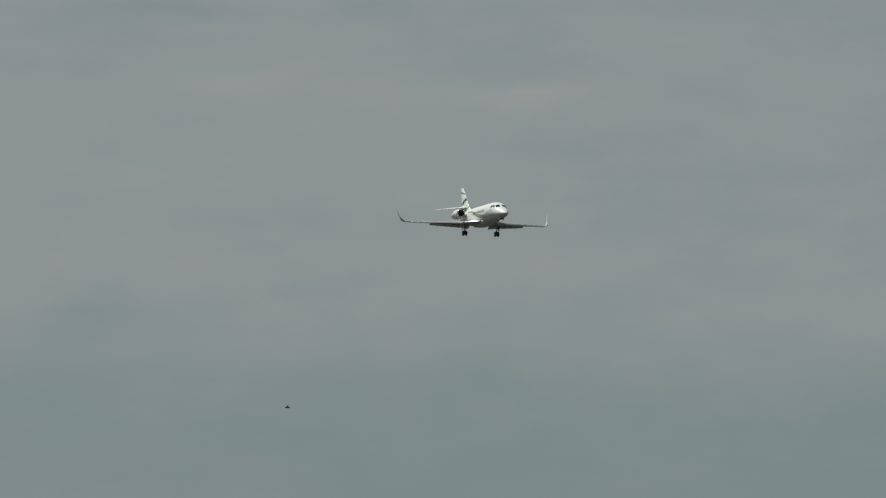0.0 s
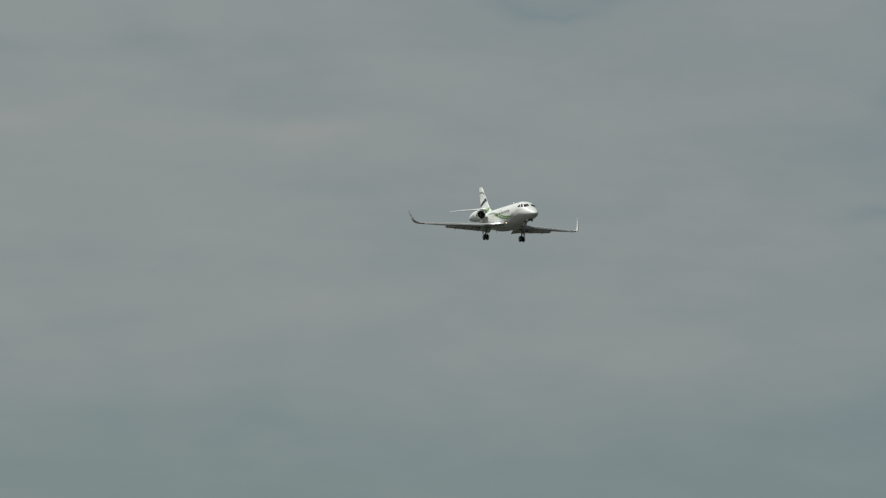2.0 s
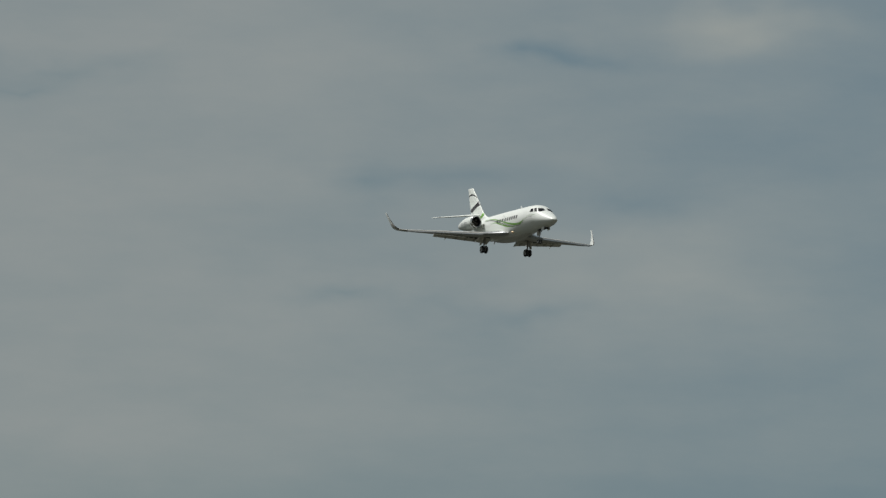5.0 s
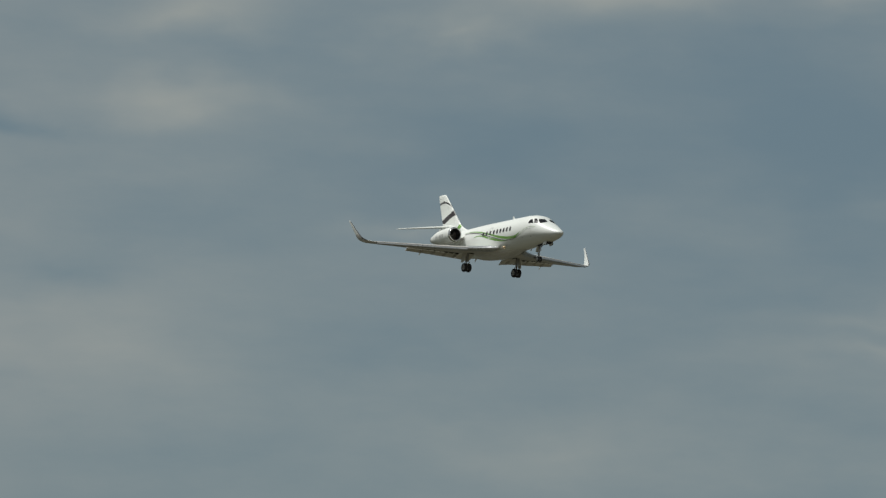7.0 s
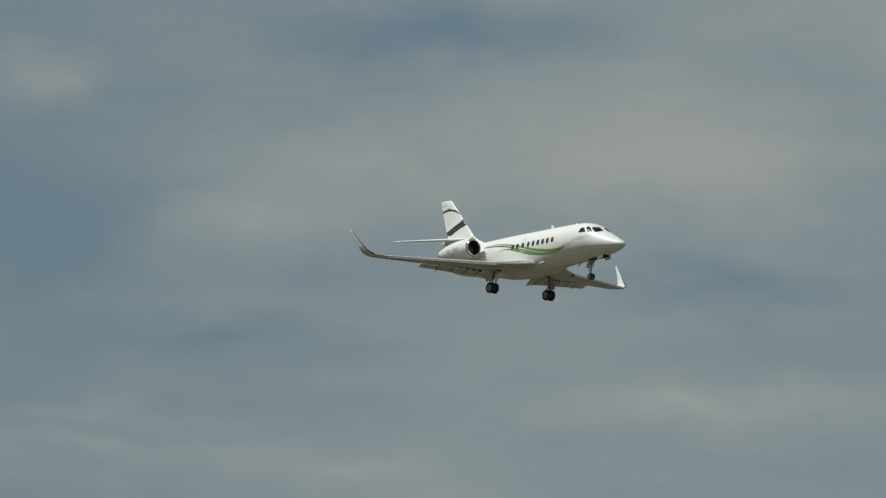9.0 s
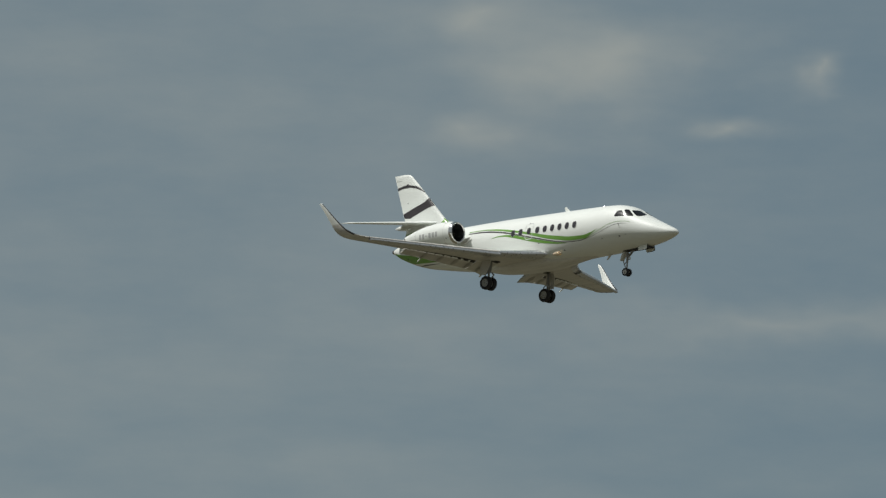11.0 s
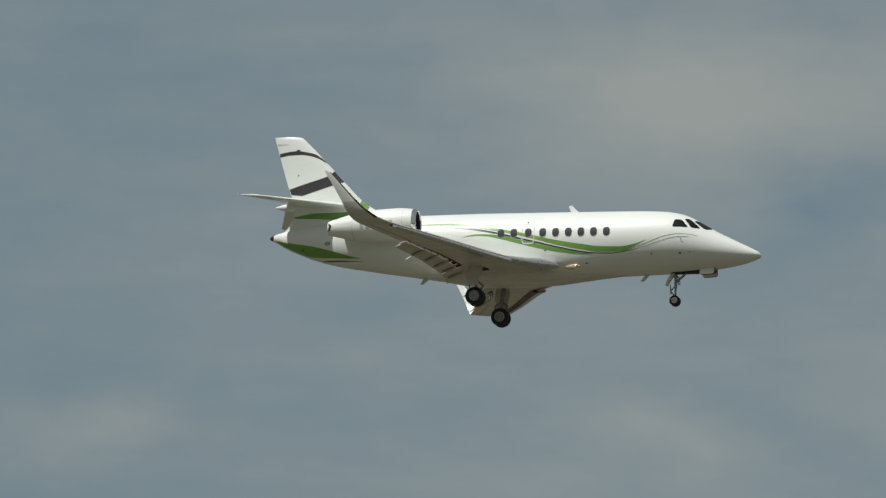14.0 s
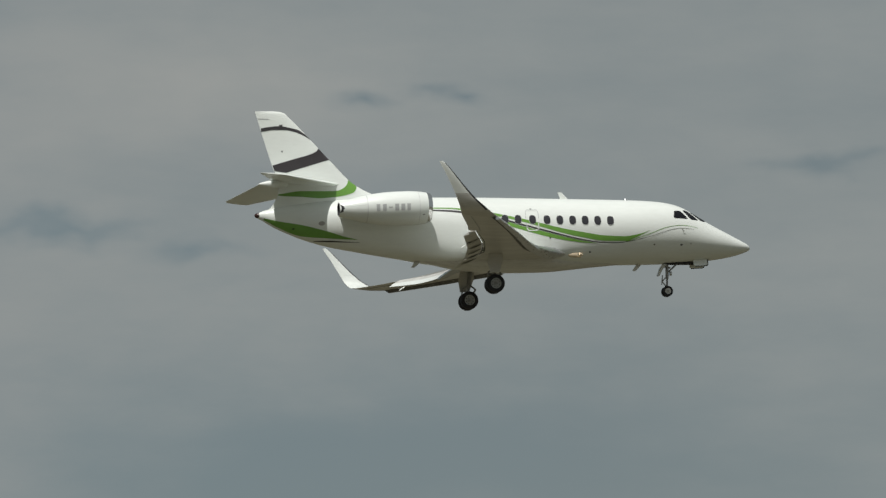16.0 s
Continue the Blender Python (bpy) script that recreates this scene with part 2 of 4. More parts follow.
# ---- ground ----
def build_ground():
    bm = bmesh.new()
    n, r = 24, 4600.0
    grid = [[bm.verts.new((r * (2 * i / n - 1), r * (2 * j / n - 1), 0)) for j in range(n + 1)] for i in range(n + 1)]
    for i in range(n):
        for j in range(n):
            bm.faces.new((grid[i][j], grid[i + 1][j], grid[i + 1][j + 1], grid[i][j + 1]))
    me = bpy.data.meshes.new("ground")
    bm.to_mesh(me)
    bm.free()
    me.materials.append(ground_material())
    tagged(new("ground", me), "dry yellow-green grass field under the approach path", "ground", kind="structure")


build_ground()


# ---- mesh helpers ----
def part(name, bm, material, parent, label="", flat=False):
    while parent.parent and parent.parent.parent:
        parent = parent.parent
    bmesh.ops.remove_doubles(bm, verts=bm.verts, dist=1e-5)
    bmesh.ops.recalc_face_normals(bm, faces=bm.faces)
    me = bpy.data.meshes.new(name)
    bm.to_mesh(me)
    bm.free()
    if not flat:
        me.shade_smooth()
        me.set_sharp_from_angle(angle=radians(38))
    me.materials.append(material)
    ob = new(name, me)
    ob.parent = parent
    return tagged(ob, label)


def through_points(xs, ys):
    """A smooth monotone curve through points with rising xs."""
    xs, ys = np.array(xs, float), np.array(ys, float)
    h, d = np.diff(xs), np.diff(ys) / np.diff(xs)
    m = np.zeros(len(xs))
    m[0], m[-1] = d[0], d[-1]
    for i in range(1, len(xs) - 1):
        if d[i - 1] * d[i] > 0:
            w1, w2 = 2 * h[i] + h[i - 1], h[i] + 2 * h[i - 1]
            m[i] = (w1 + w2) / (w1 / d[i - 1] + w2 / d[i])

    def value(x):
        x = min(max(x, xs[0]), xs[-1])
        i = min(int(np.searchsorted(xs, x, "right")) - 1, len(xs) - 2)
        s = (x - xs[i]) / h[i]
        return ((1 + 2 * s) * (1 - s) ** 2 * ys[i] + s * (1 - s) ** 2 * h[i] * m[i]
                + s * s * (3 - 2 * s) * ys[i + 1] + s * s * (s - 1) * h[i] * m[i + 1])
    return value


def skin(bm, rings, closed=True, caps=True):
    """Faces between rings of points that have the same count."""
    made = [[bm.verts.new(p) for p in ring] for ring in rings]
    n = len(rings[0])
    for a, b in zip(made, made[1:]):
        for i in range(n if closed else n - 1):
            j = (i + 1) % n
            bm.faces.new((a[i], a[j], b[j], b[i]))
    if caps and closed:
        bm.faces.new(made[0])
        bm.faces.new(made[-1])
    return made


def tube(bm, a, b, r1, r2=None, n=14, caps=True):
    a, b = Vector(a), Vector(b)
    r2 = r1 if r2 is None else r2
    q = (b - a).to_track_quat("Z", "Y")
    ring = lambda c, r: [c + q @ Vector((r * math.cos(2 * math.pi * i / n), r * math.sin(2 * math.pi * i / n), 0)) for i in range(n)]
    skin(bm, [ring(a, r1), ring(b, r2)], caps=caps)


def block(bm, lo, hi, turn=None):
    """A bevelled box."""
    m = Matrix.LocRotScale([(p + q) / 2 for p, q in zip(lo, hi)], turn, [q - p for p, q in zip(lo, hi)])
    made = bmesh.ops.create_cube(bm, size=1, matrix=m)
    edges = list({e for v in made["verts"] for e in v.link_edges})
    bmesh.ops.bevel(bm, geom=edges, offset=0.15 * min(q - p for p, q in zip(lo, hi)), segments=2, affect="EDGES")


def plate(bm, outline, thick, way):
    """A flat plate with a given outline and thickness."""
    way = Vector(way).normalized() * thick / 2
    skin(bm, [[Vector(p) - way for p in outline], [Vector(p) + way for p in outline]])


def profile(u):
    """Half thickness of a symmetric aerofoil, 0.5 at its thickest."""
    u = min(max(u, 0.0), 1.0)
    return 5 * (0.2969 * math.sqrt(u) - 0.126 * u - 0.3516 * u ** 2 + 0.2843 * u ** 3 - 0.1036 * u ** 4)


def foil(le, te, thick, up, u0=0.0, u1=1.0, n=13, camber=0.0):
    """A closed aerofoil section between leading and trailing edge, from u0 to u1 of its chord."""
    le, te, up = Vector(le), Vector(te), Vector(up).normalized()
    us = [u0 + (u1 - u0) * (0.5 - 0.5 * math.cos(math.pi * i / n)) for i in range(n + 1)]
    chord = te - le
    mid = lambda u: le + chord * u + up * camber * 4 * u * (1 - u)
    top = [mid(u) + up * max(thick * profile(u), 0.004) for u in us]
    low = [mid(u) - up * max(thick * profile(u), 0.004) for u in us]
    return top + low[::-1]


# ---- the jet: x to its nose, y to its port side, z up; nose tip at x = 10 ----
TOP = through_points([-9.42, -9.3, -8.8, -7.8, -6.5, -5.0, -3.2, -1.3, 0.8, 2.9, 4.0, 5.5, 6.36, 6.8, 7.15, 7.4, 7.64, 8.06, 8.48, 8.91, 9.33, 9.7, 9.93, 10.0],
                     [1.36, 1.42, 1.55, 1.72, 1.86, 1.94, 1.965, 1.965, 1.935, 1.90, 1.88, 1.835, 1.77, 1.69, 1.585, 1.465, 1.32, 1.07, 0.835, 0.62, 0.41, 0.22, 0.08, -0.04])
BOT = through_points([-9.42, -9.3, -8.86, -8.32, -7.78, -6.71, -5.64, -4.57, -3.5, -2.4, -1.0, 2.0, 4.0, 6.1, 7.2, 8.04, 8.69, 9.33, 9.75, 9.95, 10.0],
                     [1.18, 1.12, 0.85, 0.60, 0.38, 0.07, -0.13, -0.31, -0.46, -0.58, -0.63, -0.65, -0.65, -0.64, -0.59, -0.53, -0.45, -0.33, -0.2, -0.11, -0.05])
WID = through_points([-9.42, -9.3, -8.8, -7.8, -6.5, -5.0, -3.5, -2.0, 4.0, 5.5, 6.4, 7.2, 8.0, 8.7, 9.33, 9.76, 9.95, 10.0],
                     [0.07, 0.13, 0.28, 0.50, 0.76, 1.02, 1.2, 1.27, 1.27, 1.26, 1.22, 1.13, 0.97, 0.77, 0.52, 0.30, 0.13, 0.005])


# how slab-sided the lower body is where it swells round the wing's root
SLAB = through_points([-4.9, -4.2, -3.2, -2.3, -1.2, 0.0, 1.5, 2.5, 3.5, 4.5, 6.0], [0.0, 0.1, 0.48, 0.68, 0.70, 0.69, 0.66, 0.60, 0.42, 0.22, 0.0])
# how full the upper body is round the cockpit
SHOULDER = through_points([4.5, 6.0, 7.0, 8.5, 9.5, 10.0], [0.0, 0.12, 0.20, 0.18, 0.05, 0.0])


def hull(x, phi, out=0.0):
    """A point of the fuselage's skin; phi from the top, positive to port."""
    zc, hh, w = (TOP(x) + BOT(x)) / 2, (TOP(x) - BOT(x)) / 2, WID(x)
    side = math.sin(phi)
    side = math.copysign(abs(side) ** (1 - (SLAB(x) if math.cos(phi) < 0 else SHOULDER(x))), side)
    return Vector((x, (w + out) * side, zc + (hh + out) * math.cos(phi)))


def hull_angle(x, z):
    zc, hh = (TOP(x) + BOT(x)) / 2, (TOP(x) - BOT(x)) / 2
    return math.acos(min(1, max(-1, (z - zc) / hh)))


def rounded(poly, times=3, keep=0.25):
    for _ in range(times):
        out = []
        for (ax, ay), (bx, by) in zip(poly, poly[1:] + poly[:1]):
            out += [(ax + (bx - ax) * keep, ay + (by - ay) * keep), (bx + (ax - bx) * keep, by + (ay - by) * keep)]
        poly = out
    return poly


def patch(bm, poly, put, rings=4):
    """A thin piece with a given outline, laid on a curved surface by put(u, v)."""
    cx, cy = sum(p[0] for p in poly) / len(poly), sum(p[1] for p in poly) / len(poly)
    made = [[bm.verts.new(put(cx + (x - cx) * k / rings, cy + (y - cy) * k / rings)) for x, y in poly] for k in range(1, rings + 1)]
    mid = bm.verts.new(put(cx, cy))
    n = len(poly)
    for i in range(n):
        bm.faces.new((mid, made[0][i], made[0][(i + 1) % n]))
    for a, b in zip(made, made[1:]):
        for i in range(n):
            bm.faces.new((a[i], b[i], b[(i + 1) % n], a[(i + 1) % n]))


def band(bm, upper, lower, put, n=60, across=4):
    """A band between two curves of x, laid on a surface by put(x, z)."""
    xs = np.linspace(upper[0][0], upper[-1][0], n)
    up, lo = through_points(*zip(*upper)), through_points(*zip(*lower))
    rings = [[put(x, up(x) + (lo(x) - up(x)) * k / across) for k in range(across + 1)] for x in xs]
    skin(bm, rings, closed=False)


def on_hull(side, out=0.008):
    return lambda x, z: hull(x, side * hull_angle(x, z), out)


def build_fuselage(jet):
    bm = bmesh.new()
    xs = list(np.linspace(-9.42, 6.0, 70)) + list(np.linspace(6.1, 9.4, 44)) + list(np.linspace(9.45, 10.0, 16))
    skin(bm, [[hull(x, 2 * math.pi * i / 72) for i in range(72)] for x in xs])
    body = part("fuselage", bm, WHITE, jet, "glossy white fuselage")
    bm = bmesh.new()
    tip = [(-9.36, 0.11), (-9.44, 0.10), (-9.5, 0.06), (-9.53, 0.01)]
    skin(bm, [[Vector((x, r * math.sin(a), 1.28 + r * math.cos(a))) for a in np.linspace(0, 2 * math.pi, 17)[:-1]] for x, r in tip])
    part("tail_light", bm, NAVRED, body, "dark tail light")
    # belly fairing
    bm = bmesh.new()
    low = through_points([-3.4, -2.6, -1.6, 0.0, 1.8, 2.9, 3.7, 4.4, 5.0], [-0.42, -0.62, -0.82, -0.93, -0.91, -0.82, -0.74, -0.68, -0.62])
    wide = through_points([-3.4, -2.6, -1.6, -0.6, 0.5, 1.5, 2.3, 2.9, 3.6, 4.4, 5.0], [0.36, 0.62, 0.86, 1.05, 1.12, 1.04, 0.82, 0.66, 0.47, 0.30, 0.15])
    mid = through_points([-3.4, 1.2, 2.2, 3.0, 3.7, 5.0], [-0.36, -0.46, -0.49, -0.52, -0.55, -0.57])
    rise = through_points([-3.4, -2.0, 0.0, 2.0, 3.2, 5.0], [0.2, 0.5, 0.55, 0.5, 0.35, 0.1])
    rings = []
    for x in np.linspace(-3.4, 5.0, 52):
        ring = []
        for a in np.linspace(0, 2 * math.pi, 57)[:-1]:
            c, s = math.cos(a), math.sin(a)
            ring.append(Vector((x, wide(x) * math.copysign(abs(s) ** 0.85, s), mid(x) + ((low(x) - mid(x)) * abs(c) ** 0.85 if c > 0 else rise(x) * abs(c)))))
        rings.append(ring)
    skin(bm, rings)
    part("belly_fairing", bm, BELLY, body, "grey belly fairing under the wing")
    for side in (-1, 1):
        put = on_hull(side, 0.012)
        for i in range(9):
            x, z = 0.505 * i + (0.0, 0.005, 0.07, 0.135, 0.135, 0.135, 0.125, 0.115, 0.115)[i], 0.938 - 0.0065 * i
            bm = bmesh.new()
            oval = [(0.135 * math.copysign(abs(math.cos(a)) ** 0.8, math.cos(a)), 0.178 * math.copysign(abs(math.sin(a)) ** 0.8, math.sin(a))) for a in np.linspace(0, 2 * math.pi, 25)[:-1]]
            patch(bm, [(x + u, z + v) for u, v in oval], put)
            part("cabin_window", bm, CABIN, body)
            bm = bmesh.new()
            outer = [put(x + u * 1.03, z + v * 1.03) for u, v in oval]
            inner = [put(x + u * 0.99, z + v * 0.99) for u, v in oval]
            skin(bm, [outer + outer[:1], inner + inner[:1]], closed=False)
            part("window_frame", bm, WHITE, body)
        # cockpit panes
        for k, poly in enumerate(([(6.78, 1.31), (7.03, 1.31), (7.33, 0.96), (6.70, 0.99)], [(7.13, 1.345), (7.34, 1.34), (7.78, 0.935), (7.43, 0.955)])):
            bm = bmesh.new()
            patch(bm, rounded([(x, side * hull_angle(x, z)) for x, z in poly], 3, 0.12), lambda x, a: hull(x, a, 0.01), 5)
            part("cockpit_window", bm, PANE, body)
        bm = bmesh.new()
        front = [(7.48, 31), (7.62, 16), (7.66, 5.5), (8.10, 5.5), (8.15, 24), (8.03, 39), (7.88, 43.5)]
        patch(bm, rounded([(x, side * radians(a)) for x, a in front], 3, 0.12), lambda x, a: hull(x, a, 0.01), 6)
        part("windscreen", bm, PANE, body)
        # livery swooshes
        g1 = [(-3.2, 1.43), (-2.2, 1.42), (-1.39, 1.35), (-0.65, 1.24), (0.0, 1.11), (0.65, 0.97), (1.31, 0.81), (2.28, 0.58), (3.1, 0.43), (3.91, 0.31), (4.7, 0.28), (5.25, 0.36), (5.5, 0.43), (5.72, 0.51)]
        g2 = [(-3.2, 1.39), (-2.2, 1.37), (-1.39, 1.27), (-0.65, 1.14), (0.0, 1.00), (0.65, 0.85), (1.31, 0.67), (2.28, 0.40), (3.1, 0.23), (3.91, 0.11), (4.7, 0.10), (5.1, 0.21), (5.4, 0.35), (5.72, 0.505)]
        thin = [(4.75, 0.105), (5.1, 0.185), (5.4, 0.285), (5.82, 0.43), (6.4, 0.635), (6.97, 0.72), (7.4, 0.69), (7.69, 0.62)]
        bm = bmesh.new()
        band(bm, thin, [(x, z - 0.03 + 0.003 * k) for k, (x, z) in enumerate(thin)], on_hull(side, 0.007), 60)
        part("thin_green_stripe", bm, GREEN, body, "hair-thin green stripe towards the nose")
        bm = bmesh.new()
        band(bm, g1, g2, on_hull(side, 0.006), 110)
        part("green_stripe", bm, GREEN, body, "long curved green stripe")
        b1 = [(-3.2, 1.335), (-2.37, 1.325), (-1.8, 1.285), (-0.98, 1.16), (-0.16, 0.985), (0.65, 0.765), (1.47, 0.555), (2.28, 0.345), (3.1, 0.165), (3.67, 0.08), (4.32, 0.05), (5.0, 0.12), (5.6, 0.25), (6.2, 0.43), (6.6, 0.55), (7.0, 0.605), (7.5, 0.575)]
        b2 = [(-3.2, 1.295), (-2.37, 1.26), (-1.8, 1.21), (-0.98, 1.09), (-0.16, 0.915), (0.65, 0.705), (1.47, 0.495), (2.28, 0.295), (3.1, 0.12), (3.67, 0.04), (4.32, 0.02), (5.0, 0.10), (5.6, 0.235), (6.2, 0.415), (6.6, 0.535), (7.0, 0.59), (7.5, 0.57)]
        bm = bmesh.new()
        band(bm, b1, b2, on_hull(side, 0.009), 110)
        part("dark_pinstripe", bm, CHAR, body, "thin charcoal stripe")
        c1 = [(-1.55, 0.83), (-0.98, 0.93), (-0.57, 0.92), (0.0, 0.85), (0.65, 0.68), (1.47, 0.47), (2.28, 0.27), (3.1, 0.10), (3.6, 0.03)]
        c2 = [(-1.55, 0.825), (-0.98, 0.87), (-0.57, 0.84), (0.0, 0.71), (0.65, 0.53), (1.47, 0.31), (2.28, 0.14), (3.1, 0.04), (3.6, 0.02)]
        bm = bmesh.new()
        band(bm, c1, c2, on_hull(side, 0.006), 70)
        part("green_stripe", bm, GREEN, body, "short curved green stripe")
        d1 = [(-9.2, 1.16), (-8.67, 1.02), (-7.74, 0.83), (-6.81, 0.57), (-6.16, 0.36), (-5.69, 0.25)]
        d2 = [(-9.2, 1.10), (-8.67, 0.80), (-7.74, 0.44), (-6.81, 0.33), (-6.16, 0.27), (-5.69, 0.24)]
        bm = bmesh.new()
        band(bm, d1, d2, on_hull(side, 0.006), 40)
        part("green_tail_stripe", bm, GREEN, body, "green stripe under the tail")
        bm = bmesh.new()
        band(bm, [(-7.3, 0.27), (-6.7, 0.245), (-6.1, 0.19), (-5.6, 0.15)], [(-7.3, 0.25), (-6.7, 0.20), (-6.1, 0.165), (-5.6, 0.14)], on_hull(side, 0.008), 24)
        part("dark_tail_stripe", bm, CHAR, body)
        # outline of the emergency exit
        if side < 0:
            bm = bmesh.new()
            box = rounded([(0.83, 1.32), (1.32, 1.32), (1.32, 0.49), (0.83, 0.49)], 3, 0.12)
            cx, cz = 1.075, 0.905
            outer = [put(x, z) for x, z in box]
            inner = [put(cx + (x - cx) * 0.89, cz + (z - cz) * 0.92) for x, z in box]
            skin(bm, [outer + outer[:1], inner + inner[:1]], closed=False)
            rim = [put(cx + (x - cx) * 1.05, cz + (z - cz) * 1.03) for x, z in box]
            seam = bmesh.new()
            skin(seam, [rim + rim[:1], outer + outer[:1]], closed=False)
            part("exit_seam", seam, MARK, body)
            part("exit_outline", bm, WHITE, body, "white outline of the emergency exit")
        # small ports and vents
        for x, z, r in ((7.0, -0.02, 0.032), (3.35, -0.3, 0.028), (1.75, 0.22, 0.024), (-7.05, 0.88, 0.082), (1.05, 1.36, 0.02), (5.9, -0.02, 0.022), (-8.1, 0.72, 0.03)):
            bm = bmesh.new()
            patch(bm, [(x + r * 1.5 * math.cos(a), z + r * math.sin(a)) for a in np.linspace(0, 2 * math.pi, 13)[:-1]], put, 2)
            part("vent", bm, DARK if r < 0.08 else TRACK, body)
        bm = bmesh.new()
        tube(bm, hull(7.03, side * hull_angle(7.03, 0.60), 0.0), hull(7.05, side * hull_angle(7.05, 0.50), 0.04), 0.016, 0.010, 8)
        tube(bm, hull(7.05, side * hull_angle(7.05, 0.50), 0.04), hull(7.12, side * hull_angle(7.12, 0.50), 0.045), 0.009, 0.006, 8)
        part("pitot_probe", bm, STEEL, body)
        bm = bmesh.new()
        patch(bm, [(7.38 + 0.04 * math.cos(a), 0.02 + 0.03 * math.sin(a)) for a in np.linspace(0, 2 * math.pi, 11)[:-1]], put, 2)
        part("static_port", bm, METAL, body)
        # landing lamp: a bulged oval glass above the wing root, coloured as if lit, and a bulb that looks ahead
        bm = bmesh.new()
        foot = hull(2.78, side * hull_angle(2.78, -0.40), 0.0)
        rings = [[foot + Vector((0.31 * c * math.cos(a), side * 0.06 * math.sqrt(1 - c * c), 0.105 * c * math.sin(a))) for a in np.linspace(0, 2 * math.pi, 25)[:-1]] for c in (1.0, 0.93, 0.8, 0.6, 0.35, 0.08)]
        rings.insert(0, [p - Vector((0, side * 0.12, 0)) for p in rings[0]])
        skin(bm, rings)
        lens = part("lamp_glass", bm, LENS, body, "tan lamp glass above the wing root, paled as if lit")
        if side < 0:
            way = Vector((0.99, side * 0.08, -0.10)).normalized()
            for z in (-0.44, -0.36):
                at = hull(2.93, side * hull_angle(2.93, z), 0.022)
                bm = bmesh.new()
                tube(bm, at - way * 0.09, at + way * 0.062, 0.044, 0.052, 16, caps=False)
                part("lamp_socket", bm, LENS, lens)
                bm = bmesh.new()
                tube(bm, at - way * 0.006, at, 0.050, 0.048, 16)
                part("landing_light", bm, LAMP, lens, "lit warm landing light")


FIN_LE = through_points([1.4, 1.6, 1.85, 2.0, 2.16, 2.32, 2.52, 2.67, 3.2, 5.1, 5.24, 5.3, 5.32], [-2.6, -3.2, -4.1, -4.6, -5.02, -5.34, -5.65, -5.83, -6.33, -8.09, -8.24, -8.40, -8.62])
FIN_TE = through_points([1.3, 1.45, 1.6, 1.75, 1.95, 2.2, 2.45, 2.6, 3.0, 5.32], [-9.12, -9.02, -8.88, -8.76, -8.65, -8.575, -8.545, -8.56, -8.71, -9.39])
FIN_TH = through_points([1.4, 2.2, 2.7, 5.1, 5.25, 5.32], [0.46, 0.40, 0.33, 0.17, 0.13, 0.05])


def on_fin(side, out=0.008):
    def put(x, z):
        x = min(x, FIN_LE(z) - 0.004)
        u = (FIN_LE(z) - x) / (FIN_LE(z) - FIN_TE(z))
        return Vector((x, side * (max(FIN_TH(z) * profile(u), 0.006) + out), z))
    return put


